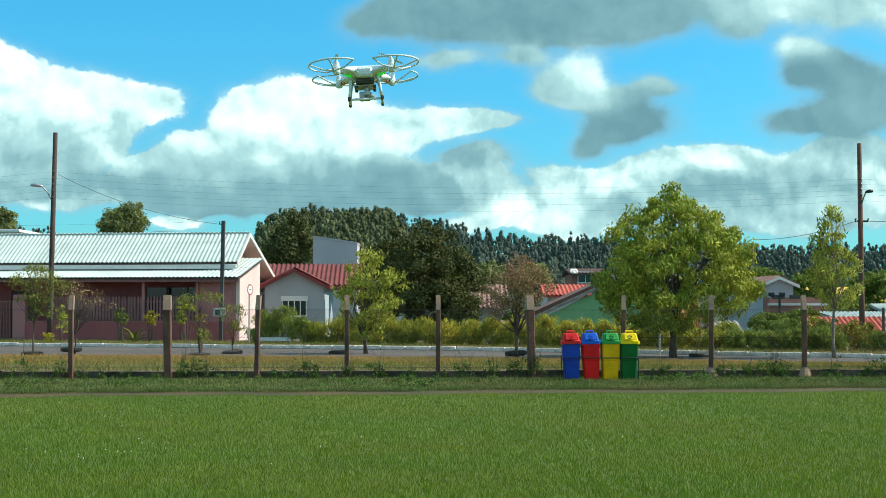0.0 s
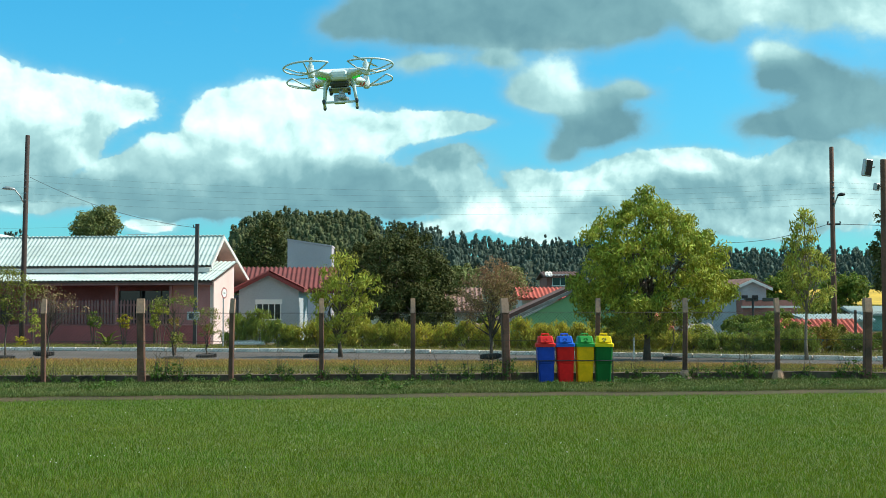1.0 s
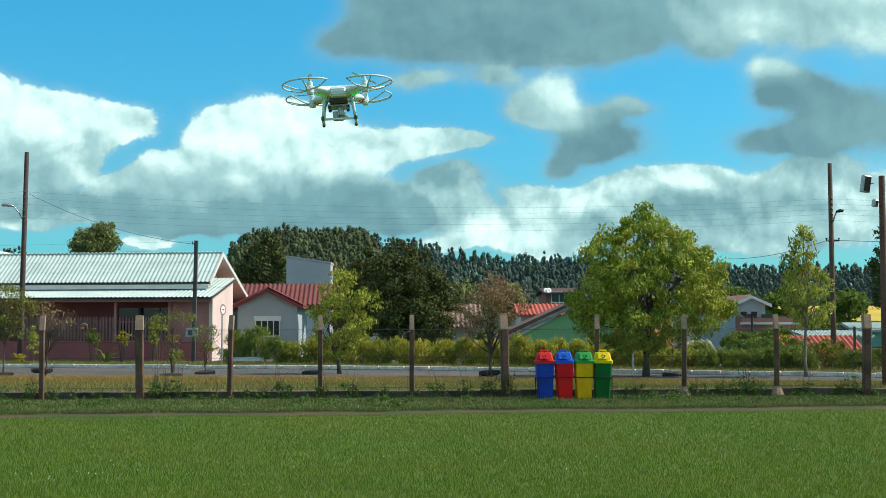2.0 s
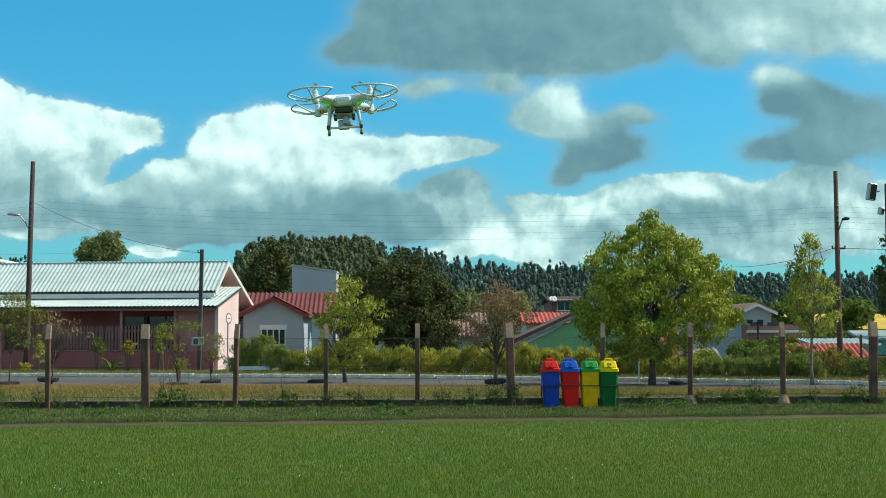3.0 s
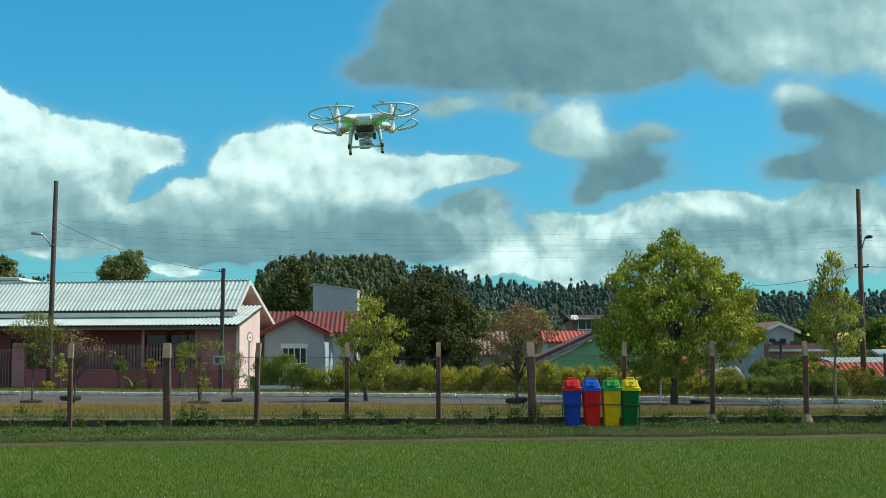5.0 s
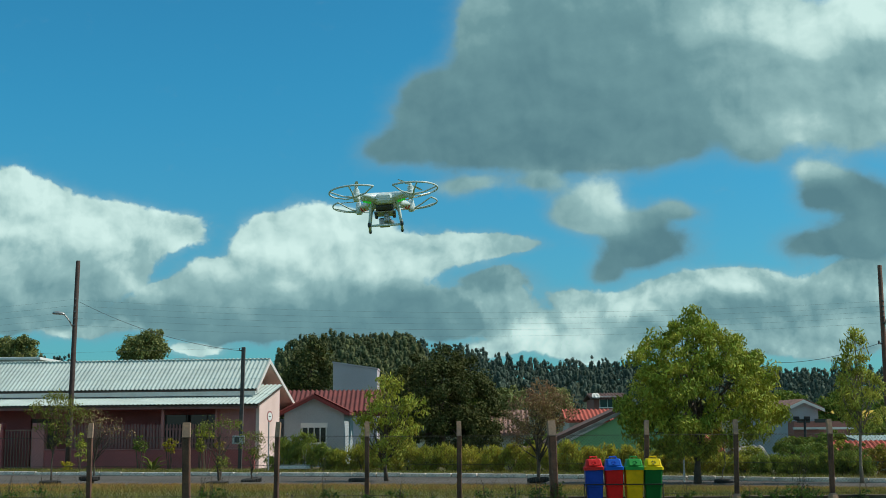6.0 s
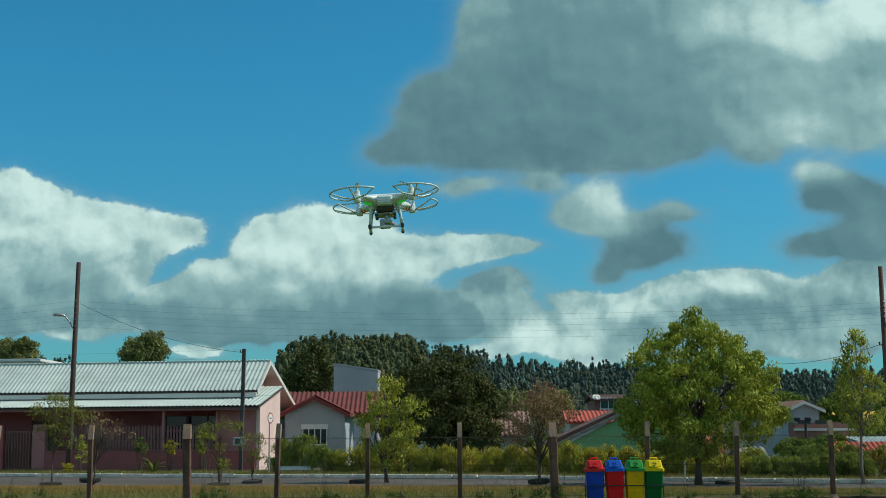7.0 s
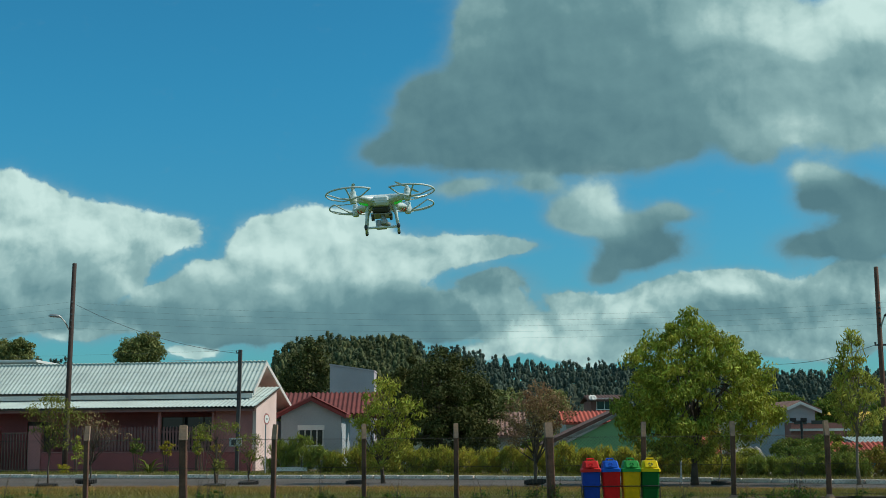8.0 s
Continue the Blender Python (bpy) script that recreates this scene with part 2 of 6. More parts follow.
def material(name, colour, rough=0.8, vary=0.25, grain=30.0, stain=1.5, bump=0.2, metal=0.0, island=0.0, alike=0.0, second=None, thin=0.0):
    """A surface with fine grain and broad stains. island: change from leaf to leaf; alike: from piece to piece; second: colour of the stains."""
    m = bpy.data.materials.new(name)
    m.use_nodes = True
    t = m.node_tree
    bsdf = t.nodes["Principled BSDF"]
    bsdf.inputs["Roughness"].default_value, bsdf.inputs["Metallic"].default_value = rough, metal
    fine, broad = t.nodes.new("ShaderNodeTexNoise"), t.nodes.new("ShaderNodeTexNoise")
    geo = t.nodes.new("ShaderNodeNewGeometry")
    for n, s, d in ((fine, grain, 4), (broad, stain, 5)):
        n.inputs["Scale"].default_value, n.inputs["Detail"].default_value = s, d
        t.links.new(geo.outputs["Position"], n.inputs["Vector"])
    base = t.nodes.new("ShaderNodeMix")
    base.data_type = "RGBA"
    other = second or tuple(v * (1 - vary) for v in colour)
    base.inputs[6].default_value, base.inputs[7].default_value = (*colour, 1), (*other, 1)
    r = t.nodes.new("ShaderNodeMapRange")
    r.inputs[1].default_value, r.inputs[2].default_value = 0.38, 0.66
    t.links.new(broad.outputs["Fac"], r.inputs[0])
    t.links.new(r.outputs[0], base.inputs[0])
    hsv = t.nodes.new("ShaderNodeHueSaturation")
    t.links.new(base.outputs[2], hsv.inputs["Color"])
    value = t.nodes.new("ShaderNodeMapRange")
    value.inputs[1].default_value, value.inputs[2].default_value = 0.25, 0.75
    value.inputs[3].default_value, value.inputs[4].default_value = 1 - vary * 0.7, 1 + vary * 0.7
    t.links.new(fine.outputs["Fac"], value.inputs[0])
    last = value.outputs[0]
    if island or alike:
        k = t.nodes.new("ShaderNodeMath")
        k.operation = "MULTIPLY_ADD"
        k.inputs[1].default_value = 2 * (island or alike)
        k.inputs[2].default_value = 1 - (island or alike)
        src = geo.outputs["Random Per Island"] if island else t.nodes.new("ShaderNodeObjectInfo").outputs["Random"]
        t.links.new(src, k.inputs[0])
        mul = t.nodes.new("ShaderNodeMath")
        mul.operation = "MULTIPLY"
        t.links.new(last, mul.inputs[0]), t.links.new(k.outputs[0], mul.inputs[1])
        last = mul.outputs[0]
        if island:
            hue = t.nodes.new("ShaderNodeMath")
            hue.operation = "MULTIPLY_ADD"
            hue.inputs[1].default_value, hue.inputs[2].default_value = 0.05, 0.475
            w = t.nodes.new("ShaderNodeMath")
            w.operation = "FRACT"
            w7 = t.nodes.new("ShaderNodeMath")
            w7.operation = "MULTIPLY"
            w7.inputs[1].default_value = 7.3
            t.links.new(src, w7.inputs[0]), t.links.new(w7.outputs[0], w.inputs[0])
            t.links.new(w.outputs[0], hue.inputs[0])
            t.links.new(hue.outputs[0], hsv.inputs["Hue"])
    t.links.new(last, hsv.inputs["Value"])
    t.links.new(hsv.outputs[0], bsdf.inputs["Base Color"])
    if bump:
        b = t.nodes.new("ShaderNodeBump")
        b.inputs["Strength"].default_value, b.inputs["Distance"].default_value = bump, 0.01
        t.links.new(fine.outputs["Fac"], b.inputs["Height"])
        t.links.new(b.outputs[0], bsdf.inputs["Normal"])
    if thin:
        tr = t.nodes.new("ShaderNodeBsdfTranslucent")
        t.links.new(hsv.outputs[0], tr.inputs["Color"])
        mx = t.nodes.new("ShaderNodeMixShader")
        mx.inputs[0].default_value = thin
        t.links.new(bsdf.outputs[0], mx.inputs[1]), t.links.new(tr.outputs[0], mx.inputs[2])
        t.links.new(mx.outputs[0], t.nodes["Material Output"].inputs[0])
    return m


def leafy(name, colour, second, island=0.3, thin=0.35, rough=0.6, stain=0.6):
    m = material(name, colour, rough, 0.2, 9, stain, 0, island=island, second=second, thin=thin)
    m.node_tree.nodes["Principled BSDF"].inputs["Specular IOR Level"].default_value = 0.2
    return m


LAWN_SOIL = material("lawn_soil", (0.10, 0.13, 0.015), 0.95, 0.35, 60, 0.5, 0.5, second=(0.075, 0.10, 0.012))
LAWN = material("lawn_blades", (0.10, 0.19, 0.005), 0.6, 0.25, 3, 0.32, 0, island=0.32, second=(0.14, 0.195, 0.008), thin=0.35)
BANK = material("bank_blades", (0.075, 0.12, 0.02), 0.7, 0.3, 4, 0.6, 0, island=0.35, second=(0.14, 0.14, 0.04), thin=0.3)
VERGE = material("verge_blades", (0.17, 0.20, 0.03), 0.75, 0.3, 4, 0.35, 0, island=0.3, second=(0.27, 0.22, 0.05), thin=0.3)
DRY = material("dry_blades", (0.48, 0.26, 0.065), 0.75, 0.3, 4, 0.4, 0, island=0.3, second=(0.26, 0.20, 0.055), thin=0.3)
# bare earth, its colour darkened to carry the shadow under the turf lip
SHADED_EDGE = material("shaded_edge_earth", (0.085, 0.062, 0.03), 0.95, 0.4, 25, 1.2, 0.6, second=(0.05, 0.055, 0.02))
EARTH = material("earth", (0.13, 0.088, 0.05), 0.95, 0.35, 25, 0.7, 0.6, second=(0.10, 0.09, 0.04))
ASPHALT = material("asphalt", (0.105, 0.092, 0.084), 0.85, 0.25, 55, 0.35, 0.4, second=(0.135, 0.118, 0.108))
ASPHALT.node_tree.nodes["Principled BSDF"].inputs["Specular IOR Level"].default_value = 0.15
KERB = material("kerb_whitewash", (0.88, 0.77, 0.69), 0.85, 0.3, 12, 2.2, 0.4, second=(0.58, 0.53, 0.48))
CONCRETE = material("concrete_post", (0.185, 0.088, 0.06), 0.9, 0.35, 22, 2.6, 0.5, second=(0.09, 0.046, 0.034))
# paler than the post: light caught by the tilted tips is in this colour
CONCRETE_TIP = material("concrete_tip", (0.37, 0.225, 0.15), 0.9, 0.3, 22, 3.0, 0.5, second=(0.24, 0.17, 0.135))
LOWWALL = material("stained_concrete", (0.15, 0.11, 0.075), 0.95, 0.45, 8, 1.3, 0.6, second=(0.045, 0.036, 0.026))
WIRE = material("rusty_wire", (0.12, 0.10, 0.085), 0.6, 0.3, 20, 3, 0, metal=0.6)
POLE_WOOD = material("dark_pole", (0.08, 0.052, 0.046), 0.85, 0.35, 14, 1.2, 0.4)
POLE_RUST = material("rust_pole", (0.16, 0.075, 0.05), 0.8, 0.35, 14, 1.2, 0.4)
POLE_GREY = material("grey_pole", (0.09, 0.08, 0.08), 0.85, 0.35, 14, 1.2, 0.4)
BLACK = material("black_rubber", (0.04, 0.035, 0.033), 0.75, 0.3, 20, 3, 0.3)
CABLE = material("cable", (0.13, 0.15, 0.16), 0.6, 0.2, 10, 2, 0)
CEMENT_SHEET = material("cement_sheet", (0.49, 0.57, 0.545), 0.8, 0.14, 16, 1.0, 0.2, alike=0.05, second=(0.42, 0.49, 0.47))
WHITE_WALL = material("white_wall", (0.80, 0.60, 0.56), 0.85, 0.08, 18, 0.8, 0.2, second=(0.72, 0.53, 0.49))
PINK_WALL = material("pink_wall", (0.50, 0.205, 0.20), 0.85, 0.12, 18, 0.9, 0.2, second=(0.40, 0.165, 0.16))
MAROON = material("maroon_wall", (0.44, 0.12, 0.125), 0.8, 0.18, 18, 0.9, 0.2, second=(0.36, 0.098, 0.10))
FASCIA = material("fascia", (0.70, 0.66, 0.63), 0.7, 0.1, 14, 1.2, 0.1)
SOFFIT = material("soffit_boards", (0.72, 0.50, 0.44), 0.8, 0.15, 14, 1.0, 0.2)
DARK_WOOD = material("dark_wood", (0.10, 0.065, 0.05), 0.7, 0.25, 20, 2, 0.2)
PICKET = material("picket_paint", (0.29, 0.135, 0.13), 0.75, 0.25, 24, 2, 0.2)
WHITE_PAINT = material("white_paint", (0.78, 0.78, 0.76), 0.55, 0.08, 20, 2, 0.05)
GREY_PLASTER = material("grey_plaster", (0.40, 0.44, 0.47), 0.9, 0.1, 16, 0.6, 0.2, second=(0.34, 0.38, 0.41))
GREY_SHED = material("grey_cladding", (0.54, 0.46, 0.50), 0.75, 0.1, 10, 0.5, 0.2)
RED_TILE = material("red_tile", (0.22, 0.045, 0.042), 0.8, 0.25, 12, 1.2, 0.3, alike=0.2)
ORANGE_TILE = material("orange_tile", (0.46, 0.085, 0.055), 0.8, 0.25, 12, 1.2, 0.3)
OLD_TILE = material("old_tile", (0.30, 0.17, 0.14), 0.85, 0.3, 12, 1.0, 0.3)
GREEN_WALL = material("green_wall", (0.24, 0.46, 0.22), 0.85, 0.12, 14, 0.5, 0.2)
DARK_ROOF_TILE = material("dark_roof_tile", (0.15, 0.075, 0.06), 0.85, 0.3, 12, 1.0, 0.3)
COPING = material("weathered_coping", (0.34, 0.31, 0.28), 0.9, 0.3, 14, 1.5, 0.3, second=(0.22, 0.20, 0.18))
BROWN_WALL = material("brown_wall", (0.28, 0.12, 0.10), 0.85, 0.15, 14, 0.5, 0.2)
CREAM_WALL = material("cream_wall", (0.55, 0.53, 0.50), 0.85, 0.12, 14, 0.5, 0.2)
TEAL_WALL = material("teal_wall", (0.20, 0.42, 0.36), 0.85, 0.12, 14, 0.5, 0.2)
YELLOW_FIELD = material("yellow_crop", (0.62, 0.40, 0.03), 0.9, 0.3, 3, 0.2, 0.3)
BARK = material("bark", (0.13, 0.095, 0.07), 0.9, 0.4, 22, 3, 0.6)
PALE_BARK = material("pale_bark", (0.28, 0.23, 0.18), 0.9, 0.35, 22, 3, 0.5)
LEAF_BIG = leafy("leaf_yellow_green", (0.37, 0.39, 0.05), (0.24, 0.30, 0.04), 0.42, 0.2)
LEAF_SLIM = leafy("leaf_olive", (0.40, 0.41, 0.075), (0.27, 0.31, 0.06), 0.5)
LEAF_LIME = leafy("leaf_lime", (0.42, 0.41, 0.05), (0.30, 0.33, 0.045), 0.45, 0.25)
LEAF_SAP = leafy("leaf_sapling", (0.24, 0.24, 0.045), (0.17, 0.19, 0.04))
LEAF_DARK = leafy("leaf_dark", (0.10, 0.105, 0.03), (0.065, 0.08, 0.025), 0.35, 0.15, 0.8)
LEAF_RED = leafy("leaf_reddish", (0.33, 0.20, 0.11), (0.25, 0.20, 0.08))
LEAF_HEDGE = leafy("leaf_hedge", (0.50, 0.44, 0.06), (0.34, 0.35, 0.05), 0.4, 0.42)
LEAF_SHRUB = leafy("leaf_green_shrub", (0.26, 0.30, 0.05), (0.19, 0.24, 0.04), 0.4, 0.35)
LEAF_BUSH = leafy("leaf_bush", (0.14, 0.20, 0.03), (0.18, 0.22, 0.035))
LEAF_YELLOW = leafy("leaf_yellow", (0.52, 0.40, 0.03), (0.36, 0.32, 0.03))
LEAF_ORANGE = leafy("leaf_orange", (0.36, 0.24, 0.035), (0.24, 0.23, 0.03))
LEAF_WEED = leafy("leaf_weed", (0.10, 0.17, 0.03), (0.07, 0.12, 0.03))
LEAF_FAR = leafy("leaf_far", (0.24, 0.25, 0.08), (0.16, 0.19, 0.06), 0.3, 0.2)
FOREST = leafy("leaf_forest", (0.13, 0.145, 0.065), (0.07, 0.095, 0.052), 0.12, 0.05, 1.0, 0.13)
# bluer than the near wood: the haze of distance is mixed into the leaf colour
FOREST_HAZED = leafy("leaf_forest_hazed", (0.105, 0.14, 0.11), (0.065, 0.098, 0.086), 0.12, 0.05, 1.0, 0.1)
HILL_SOIL = material("hill_soil", (0.05, 0.07, 0.035), 0.95, 0.3, 0.4, 0.02, 0)
FLOWER = material("white_flower", (0.8, 0.8, 0.76), 0.7, 0.1, 20, 3, 0)
STEEL = material("galvanised_steel", (0.45, 0.46, 0.47), 0.45, 0.15, 30, 3, 0.1, metal=0.8)
DARK_STEEL = material("dark_steel", (0.035, 0.035, 0.04), 0.5, 0.2, 30, 3, 0.1, metal=0.4)
SHELL = material("white_shell", (0.68, 0.78, 0.79), 0.25, 0.03, 60, 6, 0)
GUARD = material("grey_white_plastic", (0.56, 0.66, 0.67), 0.4, 0.05, 60, 6, 0)
GIMBAL = material("grey_metal", (0.45, 0.46, 0.47), 0.4, 0.1, 80, 6, 0, metal=0.5)
DARK_PLASTIC = material("dark_plastic", (0.05, 0.055, 0.06), 0.45, 0.1, 80, 6, 0)
BRICK = material("orange_brick", (0.45, 0.16, 0.09), 0.85, 0.3, 14, 2, 0.3, alike=0.25)
SIGN_RIM = material("faded_red_rim", (0.42, 0.16, 0.15), 0.5, 0.2, 14, 3, 0)
RED_STRIPE = material("red_sticker", (0.75, 0.03, 0.03), 0.4, 0.05, 60, 6, 0)


def plastic(name, colour):
    m = material(name, colour, 0.5, 0.12, 14, 3, 0.05, second=tuple(v * 0.8 for v in colour))
    m.node_tree.nodes["Principled BSDF"].inputs["Specular IOR Level"].default_value = 0.2
    return m


BIN_RED, BIN_BLUE = plastic("red_plastic", (0.88, 0.012, 0.014)), plastic("blue_plastic", (0.014, 0.06, 0.43))
BIN_YELLOW, BIN_GREEN = plastic("yellow_plastic", (0.95, 0.48, 0.003)), plastic("green_plastic", (0.004, 0.125, 0.024))
BIN_BLUE_LID, BIN_RED_LID = plastic("light_blue_plastic", (0.015, 0.13, 0.66)), plastic("bright_red_plastic", (0.78, 0.03, 0.03))
BIN_GREEN_LID, BIN_YELLOW_LID = plastic("light_green_plastic", (0.04, 0.34, 0.07)), plastic("bright_yellow_plastic", (0.88, 0.62, 0.01))

GLASS = bpy.data.materials.new("window_glass")
GLASS.use_nodes = True
gb = GLASS.node_tree.nodes["Principled BSDF"]
gb.inputs["Base Color"].default_value, gb.inputs["Roughness"].default_value = (0.012, 0.018, 0.02, 1), 0.06
LED = bpy.data.materials.new("green_led")
LED.use_nodes = True
gb = LED.node_tree.nodes["Principled BSDF"]
gb.inputs["Base Color"].default_value = (0.02, 0.6, 0.05, 1)
gb.inputs["Emission Color"].default_value, gb.inputs["Emission Strength"].default_value = (0.03, 1.0, 0.08, 1), 0.3

# ---------------------------------------------------------------- shaping helpers


class Shape:
    """Vertices and faces that become one mesh."""

    def __init__(self):
        self.v, self.f = [], []

    def add(self, verts, faces):
        n = len(self.v)
        self.v += [tuple(p) for p in verts]
        self.f += [tuple(i + n for i in q) for q in faces]
        return self

    def box(self, x0, y0, z0, x1, y1, z1, bevel=0.0, m=None):
        b = min(bevel, (x1 - x0) * 0.4, (y1 - y0) * 0.4, (z1 - z0) * 0.4)
        if b <= 0:
            v = [(x, y, z) for z in (z0, z1) for y in (y0, y1) for x in (x0, x1)]
            f = [(0, 2, 3, 1), (4, 5, 7, 6), (0, 1, 5, 4), (2, 6, 7, 3), (0, 4, 6, 2), (1, 3, 7, 5)]
        else:
            ring = lambda i, z: [(x0 + i + b, y0 + i, z), (x1 - i - b, y0 + i, z), (x1 - i, y0 + i + b, z), (x1 - i, y1 - i - b, z),
                                 (x1 - i - b, y1 - i, z), (x0 + i + b, y1 - i, z), (x0 + i, y1 - i - b, z), (x0 + i, y0 + i + b, z)]
            v = ring(b * 0.7, z0) + ring(0, z0 + b) + ring(0, z1 - b) + ring(b * 0.7, z1)
            f = [tuple(reversed(range(8))), tuple(range(24, 32))]
            for k in range(3):
                for i in range(8):
                    j = (i + 1) % 8
                    f.append((8 * k + i, 8 * k + j, 8 * k + 8 + j, 8 * k + 8 + i))
        if m is not None:
            v = [tuple(m @ Vector(p)) for p in v]
        return self.add(v, f)

    def tube(self, points, radii, sides=8, closed=False, flat=1.0):
        pts = [Vector(p) for p in points]
        if isinstance(radii, (int, float)):
            radii = [radii] * len(pts)
        v, f, n = [], [], len(pts)
        ref = None
        for i, p in enumerate(pts):
            a = pts[(i - 1) % n] if closed or i else p
            b = pts[(i + 1) % n] if closed or i < n - 1 else p
            d = (b - a).normalized()
            if ref is None:
                ref = Vector((0, 0, 1)) if abs(d.z) < 0.9 else Vector((1, 0, 0))
            s = d.cross(ref).normalized()
            u = s.cross(d).normalized()
            ref = u
            for k in range(sides):
                w = 2 * math.pi * k / sides
                v.append(p + radii[i] * (s * math.cos(w) + u * math.sin(w) * flat))
        for i in range(n if closed else n - 1):
            j = (i + 1) % n
            for k in range(sides):
                q = (k + 1) % sides
                f.append((i * sides + k, i * sides + q, j * sides + q, j * sides + k))
        if not closed:
            f += [tuple(reversed(range(sides))), tuple(range((n - 1) * sides, n * sides))]
        return self.add(v, f)

    def turned(self, profile, sides=16, at=(0, 0, 0), sx=1.0, sy=1.0):
        """A profile of (radius, height) turned about z."""
        v, f = [], []
        for r, z in profile:
            for k in range(sides):
                w = 2 * math.pi * k / sides
                v.append((at[0] + sx * r * math.cos(w), at[1] + sy * r * math.sin(w), at[2] + z))
        for i in range(len(profile) - 1):
            for k in range(sides):
                q = (k + 1) % sides
                f.append((i * sides + k, i * sides + q, (i + 1) * sides + q, (i + 1) * sides + k))
        f += [tuple(reversed(range(sides))), tuple(range((len(profile) - 1) * sides, len(profile) * sides))]
        return self.add(v, f)

    def prism(self, outline, vec):
        """A flat outline pushed along vec."""
        n, vec = len(outline), Vector(vec)
        pts = [Vector(p) for p in outline]
        v = pts + [p + vec for p in pts]
        f = [tuple(reversed(range(n))), tuple(range(n, 2 * n))] + [(i, (i + 1) % n, n + (i + 1) % n, n + i) for i in range(n)]
        return self.add(v, f)

    def mesh(self, name, mat, smooth=False):
        me = bpy.data.meshes.new(name)
        me.from_pydata(self.v, [], self.f)
        me.materials.append(mat)
        bm = bmesh.new()
        bm.from_mesh(me)
        bmesh.ops.recalc_face_normals(bm, faces=bm.faces)
        bm.to_mesh(me)
        bm.free()
        if smooth:
            me.polygons.foreach_set("use_smooth", [True] * len(me.polygons))
        return me


def part(name, shape, mat, parent, label="", smooth=False, at=None):
    me = shape if isinstance(shape, bpy.types.Mesh) else shape.mesh(name, mat, smooth)
    ob = new(name, me)
    ob.parent = parent
    if at is not None:
        ob.matrix_basis = at
    return tagged(ob, label)


def thing(name, m, label, category, group="", kind=""):
    ob = new(name)
    ob.empty_display_size = 0.1
    ob.matrix_world = m
    return tagged(ob, label, category, group, kind)


def solo(name, shape, mat, label, category, kind="", m=None, smooth=False):
    me = shape if isinstance(shape, bpy.types.Mesh) else shape.mesh(name, mat, smooth)
    ob = new(name, me)
    if m is not None:
        ob.matrix_world = m
    return tagged(ob, label, category, "", kind)


def array_mesh(name, verts, faces, mat):
    me = bpy.data.meshes.new(name)
    me.from_pydata(verts.reshape(-1, 3), [], faces)
    me.materials.append(mat)
    return me


def blades(name, n, place, height, width, mat, rng, lean=0.5):
    """Grass: one narrow triangle a blade. place(n) gives the feet."""
    feet = place(n)
    n = len(feet)
    turn = rng.uniform(0, 2 * math.pi, n)
    h = height * rng.uniform(0.5, 1.25, n)
    side = np.stack([np.cos(turn), np.sin(turn), np.zeros(n)], 1) * (width * rng.uniform(0.6, 1.3, n) / 2)[:, None]
    way = rng.uniform(0, 2 * math.pi, n)
    k = rng.uniform(0.1, lean, n) * h
    tip = feet + np.stack([np.cos(way) * k, np.sin(way) * k, h], 1)
    v = np.stack([feet - side, feet + side, tip], 1)
    return array_mesh(name, v, np.arange(3 * n).reshape(n, 3), mat)


def leaf_cloud(name, puffs, n, size, mat, rng, clumps=40, spread=0.34, droop=0.0, slim=0.5, hollow=0.55):
    """Leaves in clumps, thick towards the outside of each puff (x, y, z, rx, ry, rz)."""
    if callable(puffs):
        centre, reach = puffs(rng, clumps, spread)
        return clump_leaves(name, centre, reach, n, size, mat, rng, droop, slim), centre
    puffs = np.array(puffs, float)
    vol = np.prod(puffs[:, 3:], 1) ** 0.75
    pick = rng.choice(len(puffs), clumps, p=vol / vol.sum())
    d = rng.normal(size=(clumps, 3))
    d /= np.linalg.norm(d, axis=1)[:, None]
    r = rng.uniform(hollow, 1.0, clumps) ** 0.7
    centre = puffs[pick, :3] + d * r[:, None] * puffs[pick, 3:]
    reach = puffs[pick, 3:].mean(1) * spread * rng.uniform(0.7, 1.35, clumps)
    return clump_leaves(name, centre, reach, n, size, mat, rng, droop, slim), centre


def clump_leaves(name, centre, reach, n, size, mat, rng, droop, slim):
    """Bent pointed leaves that face outwards from the middle of their clump."""
    clumps = len(centre)
    own = rng.integers(0, clumps, n)
    e = rng.normal(size=(n, 3))
    e /= np.linalg.norm(e, axis=1)[:, None]
    e *= (rng.uniform(0, 1, n) ** 0.5)[:, None]
    e[:, 2] *= 0.8
    pos = centre[own] + e * reach[own][:, None]
    nrm = rng.normal(size=(n, 3)) * 0.55 + e * 1.2 + np.array((0, 0, 0.45))
    nrm /= np.linalg.norm(nrm, axis=1)[:, None]
    a = np.cross(nrm, rng.normal(size=(n, 3)))
    a[:, 2] -= droop
    a /= np.linalg.norm(a, axis=1)[:, None]
    b = np.cross(nrm, a)
    s = size * rng.uniform(0.6, 1.35, n)[:, None]
    v = np.stack([pos - a * s * 0.5, pos + b * s * slim * 0.5 + nrm * s * 0.06, pos + a * s * 0.5, pos - b * s * slim * 0.5 + nrm * s * 0.06], 1)
    return array_mesh(name, v, np.arange(4 * n).reshape(n, 4), mat)


